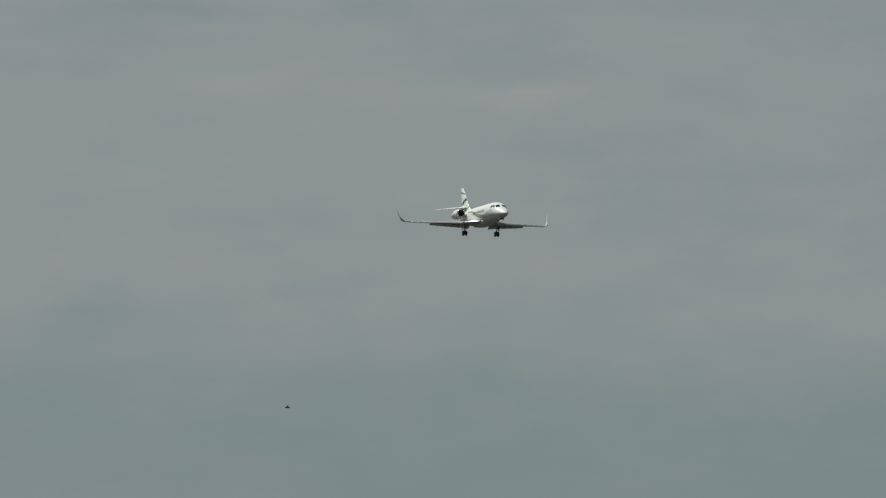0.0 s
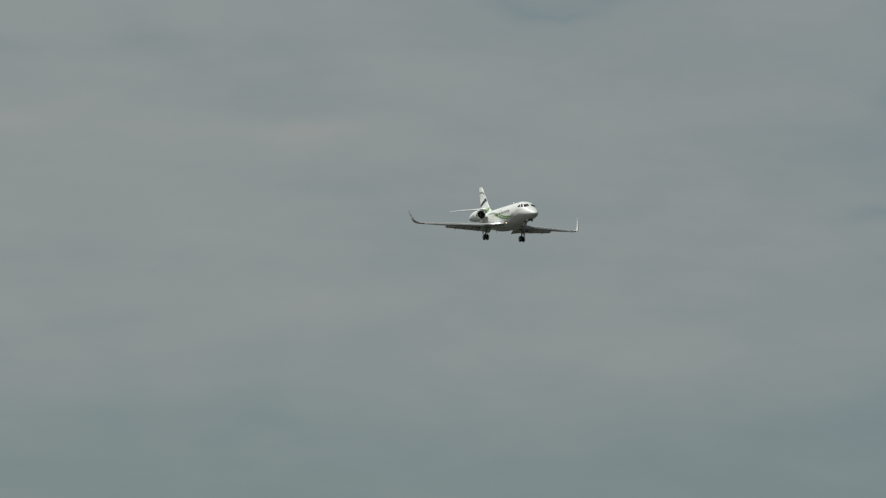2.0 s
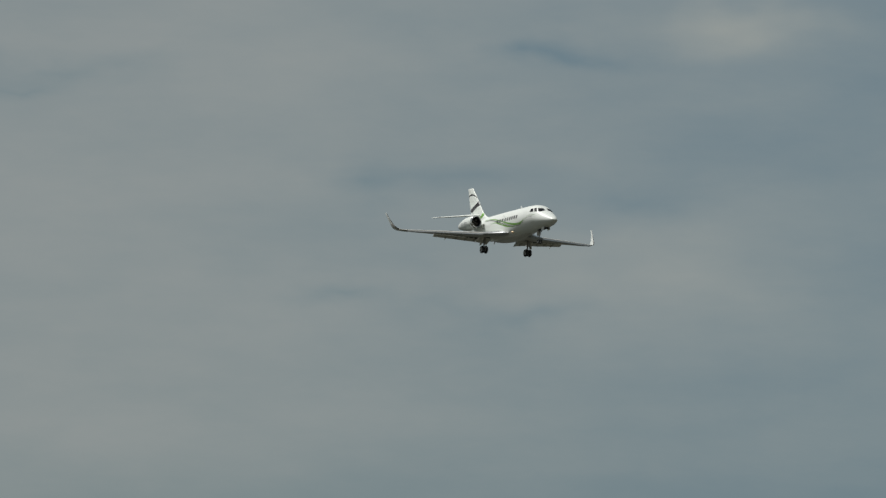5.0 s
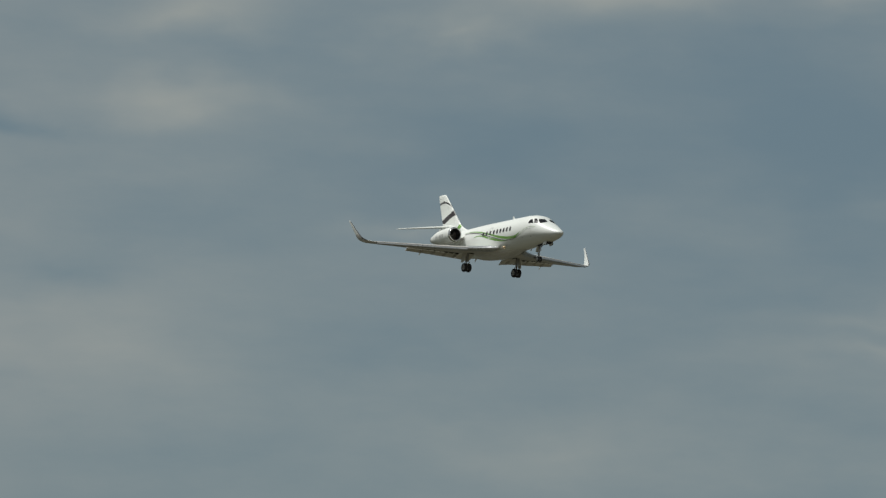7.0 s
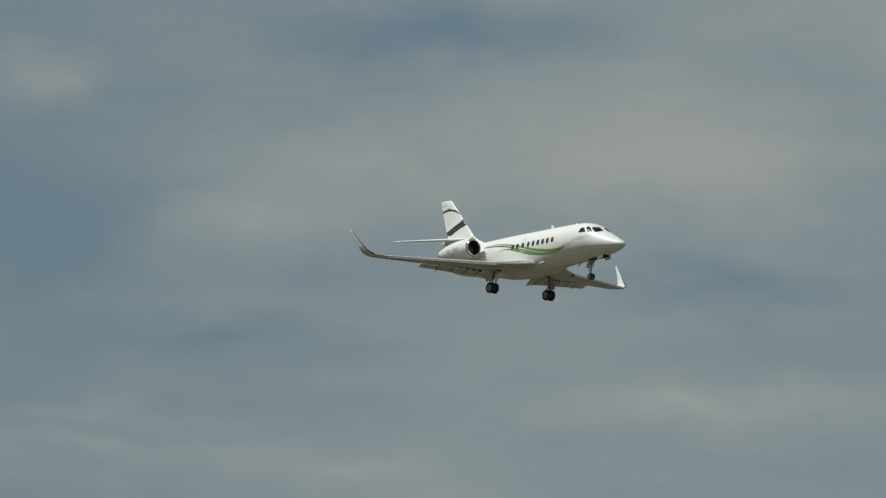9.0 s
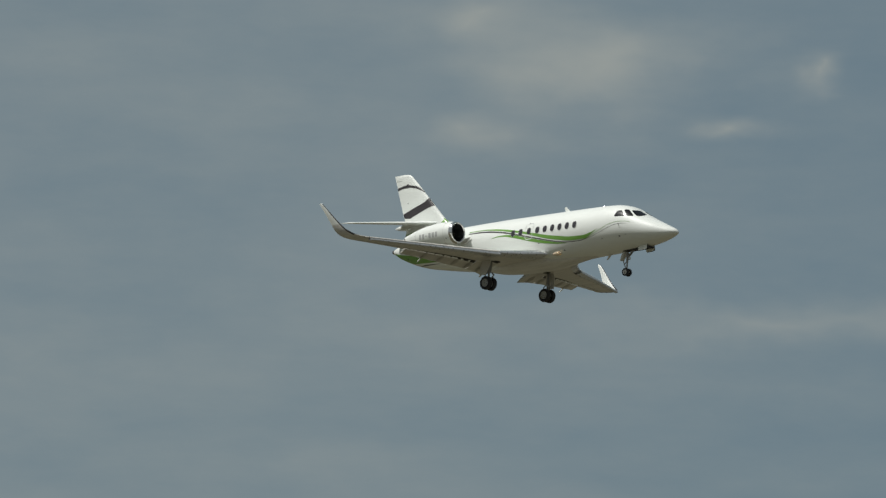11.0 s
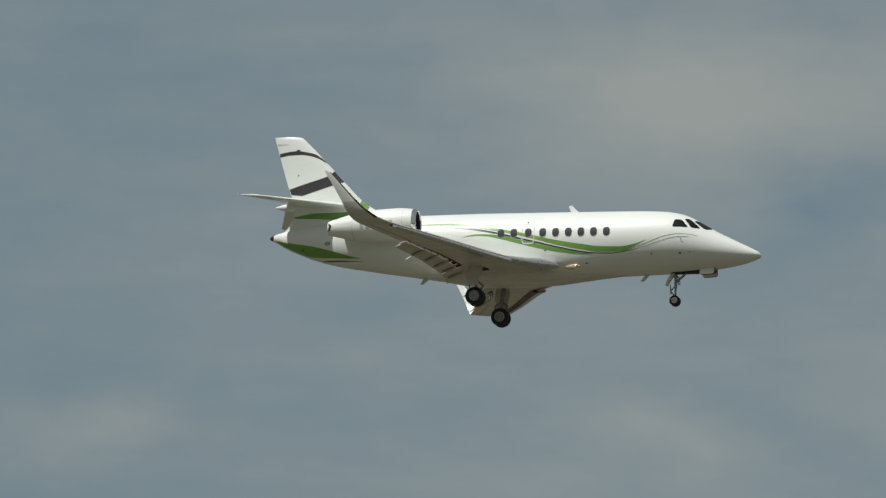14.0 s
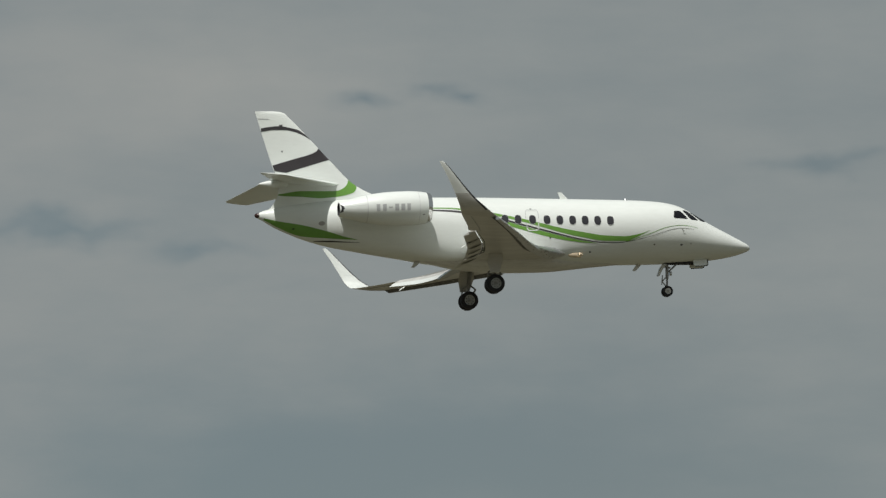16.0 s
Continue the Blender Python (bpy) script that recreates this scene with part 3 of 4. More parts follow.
def build_tail(jet):
    bm = bmesh.new()
    zs = list(np.linspace(1.42, 2.7, 16)) + list(np.linspace(2.85, 5.1, 14)) + [5.18, 5.25, 5.29, 5.32]
    skin(bm, [foil((FIN_LE(z), 0, z), (FIN_TE(z), 0, z), FIN_TH(z), (0, 1, 0), n=16) for z in zs])
    fin = part("fin", bm, WHITE, jet, "swept white fin with charcoal bands")
    for side in (-1, 1):
        put = on_fin(side)
        bm = bmesh.new()
        # lower band, built in slices across
        lo = [(-8.69, 3.00), (-8.24, 2.93), (-7.42, 3.17), (-6.99, 3.30), (-6.74, 3.38), (-6.54, 3.44)]
        hi = [(-8.765, 3.22), (-7.98, 3.44), (-7.49, 3.57), (-7.22, 3.66), (-7.05, 3.76), (-6.94, 3.90)]
        n = 40
        rings = []
        for i in range(n + 1):
            s = i / n * 5
            k = min(int(s), 4)
            f = s - k
            a = [lo[k][j] + (lo[k + 1][j] - lo[k][j]) * f for j in (0, 1)]
            b = [hi[k][j] + (hi[k + 1][j] - hi[k][j]) * f for j in (0, 1)]
            rings.append([put(a[0] + (b[0] - a[0]) * q / 4, a[1] + (b[1] - a[1]) * q / 4) for q in range(5)])
        skin(bm, rings, closed=False)
        part("fin_band", bm, CHAR, fin, "broad charcoal band")
        bm = bmesh.new()
        band(bm, [(-9.17, 4.66), (-8.7, 4.72), (-8.45, 4.73), (-8.14, 4.68), (-7.76, 4.59), (-7.5, 4.44), (-7.24, 4.22)], [(-9.17, 4.52), (-8.69, 4.58), (-8.26, 4.575), (-7.84, 4.49), (-7.5, 4.35), (-7.24, 4.20)], put, 40)
        part("fin_band", bm, CHAR, fin, "narrow charcoal band")
        bm = bmesh.new()
        inner = [(-8.585, 2.10), (-8.38, 2.13), (-7.7, 2.21), (-6.99, 2.20), (-6.5, 2.20), (-6.28, 2.22), (-6.12, 2.28), (-5.97, 2.39), (-5.88, 2.54), (-5.84, 2.70)]
        outer = [(-8.585, 2.06), (-8.38, 2.03), (-7.7, 1.99), (-7.0, 1.93), (-6.6, 1.95), (-6.3, 1.98), (-5.87, 2.07), (-5.62, 2.19), (-5.53, 2.38), (-5.60, 2.60)]
        ways = [[through_points(range(10), [p[j] for p in line]) for j in (0, 1)] for line in (inner, outer)]
        rings = []
        for q in np.linspace(0, 9, 64):
            (ax, az), (bx, bz) = [(fx(q), fz(q)) for fx, fz in ways]
            rings.append([put(ax + (bx - ax) * f, az + (bz - az) * f) for f in (0, 0.25, 0.5, 0.75, 1)])
        skin(bm, rings, closed=False)
        part("fin_root_stripe", bm, GREEN, fin, "green stripe round the fin's root")
        bm = bmesh.new()
        patch(bm, [(-8.39 + 0.026 * math.cos(a), 3.75 + 0.035 * math.sin(a)) for a in np.linspace(0, 2 * math.pi, 11)[:-1]], put, 2)
        part("vent", bm, DARK, fin)
        bm = bmesh.new()
        band(bm, [(-9.27, 5.035), (-8.84, 5.01)], [(-9.27, 5.015), (-8.84, 4.995)], put, 8, 1)
        part("rudder_seam", bm, MARK, fin)
    bm = bmesh.new()
    block(bm, (-8.50, -0.1, 4.58), (-8.18, 0.1, 4.81))
    part("fin_lamp", bm, CHAR, fin)
    # tailplanes
    for side in (-1, 1):
        bm = bmesh.new()
        rings = []
        for s in list(np.linspace(0, 0.96, 9)) + [0.985, 1.0]:
            y = 0.05 + 3.6 * s
            lx, tx = -6.2 - 2.85 * s - (0.2 if s == 1.0 else 0), -8.85 - 1.1 * s + (0.12 if s == 1.0 else 0)
            level = lambda x: 2.47 - 0.087 * (x + 6.2) - 0.122 * y
            rings.append(foil((lx, side * y, level(lx)), (tx, side * y, level(tx)), (0.22 - 0.14 * s) * (0.5 if s == 1.0 else 1), (0, 0, 1)))
        skin(bm, rings)
        plane = part("tailplane", bm, WHITE, jet, "swept white tailplane")
        bm = bmesh.new()
        rings = []
        for s in np.linspace(0, 1, 6):
            y = 0.3 + 3.2 * s
            lx, tx = -8.25 - 1.25 * s, -8.97 - 1.0 * s
            rings.append(foil((lx, side * y, 2.47 - 0.087 * (lx + 6.2) - 0.122 * y), (tx, side * y, 2.47 - 0.087 * (tx + 6.2) - 0.122 * y), 0.07 - 0.035 * s, (0, 0, 1)))
        skin(bm, rings)
        part("elevator", bm, WHITE, plane)
    bm = bmesh.new()
    pod = [(-8.1, 0.02), (-8.3, 0.12), (-8.7, 0.16), (-9.0, 0.12), (-9.25, 0.05), (-9.35, 0.01)]
    skin(bm, [[Vector((x, 0.9 * r * math.sin(a), 2.50 + r * math.cos(a))) for a in np.linspace(0, 2 * math.pi, 17)[:-1]] for x, r in pod])
    part("tail_bullet", bm, WHITE, jet)
    bm = bmesh.new()
    skin(bm, [[Vector((x, w * math.sin(a), 2.46 - 0.087 * (x + 6.2) + h * math.cos(a))) for a in np.linspace(0, 2 * math.pi, 17)[:-1]] for x, w, h in ((-5.95, 0.1, 0.02), (-6.3, 0.2, 0.11), (-7.3, 0.25, 0.17), (-8.4, 0.18, 0.12), (-8.8, 0.08, 0.03))])
    part("tailplane_fairing", bm, WHITE, jet)


# wing plan: y, leading x, trailing x, leading z, trailing z, thickness
WING = [(0.6, 2.14, -2.5, -0.38, -0.62, 0.36), (1.0, 2.18, -2.45, -0.36, -0.60, 0.36), (1.3, 2.12, -2.4, -0.36, -0.58, 0.35), (1.6, 1.80, -2.33, -0.36, -0.56, 0.34), (2.0, 1.44, -2.28, -0.37, -0.54, 0.33), (2.6, 1.00, -2.2, -0.37, -0.52, 0.32),
        (3.1, 0.69, -2.15, -0.36, -0.49, 0.31), (6.68, -0.95, -2.72, -0.28, -0.32, 0.21), (9.55, -2.32, -3.62, -0.20, -0.16, 0.13)]
WING_LX, WING_TX, WING_LZ, WING_TZ, WING_TH = [through_points([w[0] for w in WING], [w[k] for w in WING]) for k in range(1, 6)]


def wing_edges(y, side):
    return Vector((WING_LX(y), side * y, WING_LZ(y))), Vector((WING_TX(y), side * y, WING_TZ(y)))


def aft_run(y):
    """The share of the chord by which the outer end of the flap lies further aft."""
    return 0.10 * min(1.0, max(0.0, (y - 4.8) / 1.85))


def build_wing(jet, side):
    bm = bmesh.new()
    rings = []
    for y, cut in [(0.6, 0.74), (0.8, 0.74), (1.0, 0.74), (1.25, 0.74), (1.45, 0.74), (1.7, 0.74), (2.0, 0.74), (2.3, 0.74), (2.6, 0.74), (3.1, 0.74), (4.0, 0.73), (5.0, 0.73), (6.0, 0.73), (6.67, 0.73), (6.68, 1.0), (7.5, 1.0), (8.5, 1.0), (9.55, 1.0)]:
        le, te = wing_edges(y, side)
        cut = min(1.0, cut + aft_run(y))
        rings.append(foil(le, te, WING_TH(y), (0, 0, 1), 0, cut, 16, 0.02 * (WING_LX(y) - WING_TX(y)) / 2))
    skin(bm, rings)
    wing = part("wing", bm, GREY, jet, "light grey swept wing with flaps down")
    bm = bmesh.new()
    rings = []
    for y in list(np.linspace(1.0, 3.1, 8)) + list(np.linspace(3.6, 9.5, 12)):
        le, te = wing_edges(y, side)
        camber = 0.02 * (te - le).length / 2
        rings.append([le + (te - le) * u + Vector((0, 0, camber * 4 * u * (1 - u) + WING_TH(y) * profile(u) + 0.006)) for u in np.linspace(0.14, 0.725, 9)])
    skin(bm, rings, closed=False)
    part("wing_upper_skin", bm, WHITE, wing)
    # winglet
    bm = bmesh.new()
    bend = [(9.56, -2.33, -3.62, -0.20, -0.16, 0.13, 2), (9.92, -2.55, -3.72, -0.15, -0.11, 0.12, 14), (10.16, -2.76, -3.80, -0.07, -0.02, 0.11, 34), (10.31, -2.96, -3.87, 0.06, 0.10, 0.10, 52), (10.41, -3.20, -3.95, 0.23, 0.25, 0.09, 64), (10.48, -3.46, -4.05, 0.48, 0.48, 0.075, 72)]
    lift = [(10.48, -3.46, -4.05, 0.484, 0.484, 0.075, 72), (10.57, -3.76, -4.2, 0.80, 0.78, 0.06, 75), (10.65, -4.03, -4.36, 1.11, 1.09, 0.05, 76), (10.71, -4.28, -4.52, 1.40, 1.37, 0.042, 76), (10.75, -4.46, -4.63, 1.58, 1.55, 0.035, 76), (10.76, -4.56, -4.67, 1.64, 1.62, 0.02, 76)]
    ring = lambda y, lx, tx, lz, tz, th, a: foil((lx, side * y, lz), (tx, side * y, tz), th, (0, -side * math.sin(radians(a)), math.cos(radians(a))))
    skin(bm, [ring(*b) for b in bend])
    part("wing_tip", bm, GREY, wing, "grey upswept wing tip")
    bm = bmesh.new()
    cover = lambda y, lx, tx, lz, tz, th, a: [p + Vector((0, -side * math.sin(radians(a)), math.cos(radians(a)))) * 0.006 for p in ring(y, lx, tx, lz, tz, th, a)[1:14]]
    skin(bm, [cover(*b) for b in bend[1:]], closed=False)
    part("tip_upper_skin", bm, TIPWHITE, wing)
    bm = bmesh.new()
    skin(bm, [ring(*b) for b in lift])
    winglet = part("winglet", bm, TIPWHITE, wing, "tall white winglet")
    bm = bmesh.new()
    edge = lambda y, lx, tx, lz, tz, th, a: foil((lx + 0.012, side * y, lz), (tx, side * y, tz), th + 0.012, (0, -side * math.sin(radians(a)), math.cos(radians(a))), 0, 0.11, 5)
    skin(bm, [edge(*b) for b in bend[2:] + lift[1:5]])
    part("winglet_edge", bm, EDGE, winglet, "dark leading edge strip")
    # slats along the leading edge, run out and drooped on the outer wing
    def slat_chord(y, droop=1.0):
        le, te = wing_edges(y, side)
        c = (te - le).length
        ahead = Vector((0.09 + 0.040 * c, 0, -0.09 - 0.030 * c)) * droop
        return le + ahead, te + ahead + Vector((0, 0, 0.16 * c * droop)), c

    for name, y0, y1, droop in (("slat", 3.12, 6.3, 1.0), ("slat", 6.33, 9.5, 1.0), ("inner_slat", 1.22, 3.08, 0.25)):
        bm = bmesh.new()
        rings = []
        for y in np.linspace(y0, y1, 9):
            le, te, c = slat_chord(y, droop)
            if name == "slat":
                rings.append(foil(le, te, WING_TH(y) * 1.06, (0, 0, 1), 0, 0.13, 8, 0.01 * c))
            else:
                full = min(1.0, 0.45 + 2.5 * (y - y0))
                inward = min(1.0, (y1 - y) / 1.4)
                up = Vector((0.06 + 0.05 * inward, 0, 0.02 * inward - 0.02))
                rings.append(foil(le + up, te + up, WING_TH(y) * (0.7 + 0.45 * full + 0.60 * full * inward), (0, 0, 1), 0, 0.12, 8, 0.01 * c))
        skin(bm, rings)
        part(name, bm, METAL, wing, "bare metal leading edge")
    # flaps, hinged down behind the wing
    for y0, y1 in ((1.4, 2.62), (2.66, 6.64)):
        bm = bmesh.new()
        rings = []
        for y in np.linspace(y0, y1, 7):
            le, te = wing_edges(y, side)
            c = (te - le).length
            a = radians(27)
            chord = (0.19 + 0.08 * min(1.0, max(0.0, (y - 2.2) / 1.8))) * c
            run = Vector((-math.cos(a), 0, -math.sin(a))) * chord
            nose = le + (te - le) * (0.765 + aft_run(y)) + Vector((0, 0, -0.022 * c + 0.4 * aft_run(y)))
            rings.append(foil(nose - run * 0.42, nose + run, WING_TH(y) * 0.60, (-math.sin(a), 0, math.cos(a)), 0.30, 1.0, 8))
        skin(bm, rings)
        flap = part("flap", bm, GREY, wing, "lowered flap")
        bm = bmesh.new()
        skin(bm, [[p + Vector((-0.003, 0, 0.006)) for p in ring_[4:9]] for ring_ in rings], closed=False)
        part("flap_upper_skin", bm, WHITE, flap)
        for y in ([2.85, 3.7, 4.6, 5.5] if y0 > 2.65 else [1.95]):
            le, te = wing_edges(y, side)
            c = (te - le).length
            a = radians(27)
            down = Vector((-math.sin(a), 0, -math.cos(a)))
            back = Vector((-math.cos(a), 0, -math.sin(a)))
            at = le + (te - le) * (0.75 + aft_run(y)) - Vector((0, 0, WING_TH(y) * 0.27 + 0.02 * c - 0.4 * aft_run(y)))
            run = (0.21 + 0.09 * min(1.0, max(0.0, (y - 2.2) / 1.8)) + (0.05 if y > 5.4 else 0.0)) * c
            bm = bmesh.new()
            steps = ((-0.06, 0.02, 0.02), (0.05, 0.11, 0.05), (0.3, 0.155, 0.085), (0.6, 0.13, 0.06), (0.78, 0.08, 0.005), (0.88, 0.02, -0.05))
            skin(bm, [[at + back * run * u + Vector((0, w * math.sin(b), 0)) + down * (d * (0.5 + 0.5 * math.cos(b)) - 0.10 * u * run * 0.4 - 0.02) for b in np.linspace(0, 2 * math.pi, 13)[:-1]] for u, w, d in steps])
            part("flap_track", bm, TRACK, flap)
            # the outermost track's tip is made white to paint the sun on it
            if y > 5.4:
                bm = bmesh.new()
                skin(bm, [[at + back * run * u + Vector((0, w * math.sin(b), 0)) + down * (0.05 * math.cos(b) - 0.01) for b in np.linspace(0, 2 * math.pi, 9)[:-1]] for u, w in ((0.80, 0.035), (0.96, 0.04), (1.14, 0.008))])
                part("sunlit_track_tip", bm, WHITE, flap, "tip of the outer flap track, whitened as if sunlit")
    # the cove behind the drooped slats, its shade put into a dark strip
    for y0, y1 in ((3.14, 6.29), (6.34, 9.48)):
        bm = bmesh.new()
        rings = []
        for y in np.linspace(y0, y1, 12):
            le, te = wing_edges(y, side)
            c = (te - le).length
            th = WING_TH(y)
            fore, rear, _ = slat_chord(y)
            lip = fore + (rear - fore) * 0.13 + Vector((0, 0, 0.004 * c - th * 1.06 * profile(0.13) - 0.004))
            aft = le + (te - le) * 0.149 + Vector((0, 0, 0.006 * c - th * profile(0.149) - 0.006))
            rings.append([lip, aft, aft + Vector((0, 0, 0.02)), lip + Vector((0, 0, 0.03))])
        skin(bm, rings)
        cove = part("slat_cove", bm, COVE, wing)
        for y in np.linspace(y0 + 0.3, y1 - 0.3, 5):
            le, te = wing_edges(y, side)
            c = (te - le).length
            at = le + (te - le) * 0.14 + Vector((0.05 + 0.018 * c, 0, -0.03 - 0.010 * c - WING_TH(y) * profile(0.15)))
            bm = bmesh.new()
            block(bm, at - Vector((0.06, 0.014, 0.004)), at + Vector((0.06, 0.014, 0.03)))
            part("slat_bracket", bm, TRACK, cove)
    # the slot ahead of the flap: a dark strip for shade, white pieces for light
    def slot_at(y, f, out):
        le, te = wing_edges(y, side)
        c, th = (te - le).length, WING_TH(y)
        lead = 0.705 - 0.016 * max(0.0, min(1.0, (4.6 - y) / 1.8))
        fore = le + (te - le) * (lead + aft_run(y)) + Vector((0, 0, 0.008 * c - th * profile(lead) + 0.4 * aft_run(y)))
        rear = le + (te - le) * (0.765 + aft_run(y)) + Vector((0.136 * th, 0, -0.022 * c - 0.267 * th + 0.4 * aft_run(y)))
        return fore + (rear - fore) * f * min(1.0, 1.25 - 0.09 * y) + Vector((0.4, 0, -0.9)) * out
    bm = bmesh.new()
    skin(bm, [[slot_at(y, 0.0, 0.008), slot_at(y, 1.0, 0.008), slot_at(y, 1.0, -0.01), slot_at(y, 0.0, -0.01)] for y in np.linspace(2.68, 6.62, 16)])
    slot = part("flap_slot_shade", bm, DARK, wing)
    bm = bmesh.new()
    skin(bm, [[slot_at(y, 0.0, 0.006), slot_at(y, 1.0, 0.006), slot_at(y, 1.0, -0.01), slot_at(y, 0.0, -0.01)] for y in np.linspace(1.42, 2.64, 7)])
    part("inner_flap_seal", bm, GREY, wing)
    # long white dashes between the brackets paint sunlight through the slot; short ones are brackets
    for k in range(8):
        y = 3.07 + 0.46 * k
        half = 0.19 if y > 3.9 else 0.06
        bm = bmesh.new()
        skin(bm, [[slot_at(v, 0.30, 0.02), slot_at(v, 0.85, 0.02), slot_at(v, 0.85, 0.01), slot_at(v, 0.30, 0.01)] for v in (y - half, y, y + half)])
        part("slot_light_bracket", bm, WHITE, slot)
    # dark gap lines of aileron and spoiler
    bm = bmesh.new()
    rings = []
    for y in np.linspace(6.75, 9.4, 6):
        le, te = wing_edges(y, side)
        p = le + (te - le) * 0.74
        h = WING_TH(y) * profile(0.74) + 0.004
        rings.append([p + Vector((d, 0, s)) for d, s in ((0.012, h), (-0.012, h), (-0.012, -h + 0.0), (0.012, -h))])
    skin(bm, rings)
    part("aileron_gap", bm, MARK, wing)
    # static wicks and tip light
    bm = bmesh.new()
    tube(bm, (-2.47, side * 9.74, -0.18), (-2.68, side * 9.97, -0.11), 0.03, 0.02, 8)
    part("tip_light", bm, PANE, wing)


def wheel(jet_part, centre, r, w, n=28, hub=RIM):
    """A tyre and its rim, with the axle along y."""
    cx, cy, cz = centre
    def lathe(steps):
        return [[Vector((cx + rr * math.cos(a), cy + dy, cz + rr * math.sin(a))) for a in np.linspace(0, 2 * math.pi, n + 1)[:-1]] for dy, rr in steps]
    bm = bmesh.new()
    h = w / 2
    skin(bm, lathe([(-h * 0.72, r * 0.56), (-h, r * 0.70), (-h, r * 0.86), (-h * 0.75, r * 0.97), (-h * 0.3, r), (h * 0.3, r), (h * 0.75, r * 0.97), (h, r * 0.86), (h, r * 0.70), (h * 0.72, r * 0.56)]))
    tyre = part("tyre", bm, RUBBER, jet_part)
    bm = bmesh.new()
    face = [(0.80, 0.03), (0.86, 0.12), (0.86, 0.2), (0.74, 0.25), (0.75, 0.5), (0.86, 0.58)]
    skin(bm, lathe([(-h * d, r * q) for d, q in face] + [(h * d, r * q) for d, q in face[::-1]]))
    rim = part("rim", bm, hub, jet_part)
    for out in (-1, 1):
        for k in range(8):
            a = 2 * math.pi * (k + 0.5) / 8
            px, pz, y0 = cx + 0.40 * r * math.cos(a), cz + 0.40 * r * math.sin(a), cy + out * h * 0.765
            bm = bmesh.new()
            tube(bm, (px, y0 - out * 0.02, pz), (px, y0, pz), 0.055 * r, n=8)
            part("rim_hole", bm, DARK, rim)
    return tyre


def build_main_gear(jet, side):
    y = side * 2.27
    bm = bmesh.new()
    tube(bm, (-0.62, y, -0.35), (-0.72, y, -1.15), 0.085)
    tube(bm, (-0.72, y, -1.1), (-0.75, y, -1.72), 0.055)
    tube(bm, (-0.75, y - 0.3, -1.72), (-0.75, y + 0.3, -1.72), 0.05)
    leg = part("main_gear", bm, STEEL, jet, "main landing gear leg with twin wheels")
    bm = bmesh.new()
    tube(bm, (-1.0, y, -1.62), (-0.98, y, -1.25), 0.03)
    tube(bm, (-1.0, y, -1.62), (-0.76, y, -1.68), 0.03)
    tube(bm, (-0.98, y, -1.25), (-0.73, y, -1.10), 0.03)
    tube(bm, (-0.46, y - side * 0.10, -1.30), (-0.72, y, -1.60), 0.034)
    tube(bm, (-0.46, y - side * 0.10, -1.30), (-0.70, y, -1.06), 0.034)
    tube(bm, (-0.60, y - side * 0.12, -0.45), (-0.70, y - side * 0.10, -1.12), 0.03)
    part("gear_brace", bm, STEEL, leg)
    for d in (-0.19, 0.19):
        wheel(leg, (-0.75, y + d, -1.72), 0.352, 0.23)
    bm = bmesh.new()
    plate(bm, [(-0.45, y + side * 0.14, -0.42), (-0.96, y + side * 0.14, -0.42), (-1.06, y + side * 0.26, -0.9), (-0.98, y + side * 0.36, -1.32), (-0.62, y + side * 0.36, -1.32), (-0.44, y + side * 0.235, -0.8)], 0.035, (0, 1, 0.24 * side))
    part("gear_door", bm, GREY, leg)
    # flat dark plate for the shade in the open bay
    bm = bmesh.new()
    plate(bm, [(-0.30, y - side * 0.42, -0.60), (-0.62, y - side * 0.48, -0.62), (-0.64, y - side * 0.05, -0.57), (-0.40, y - side * 0.08, -0.55)], 0.02, (0, 0, 1))
    part("gear_bay", bm, DARK, leg)


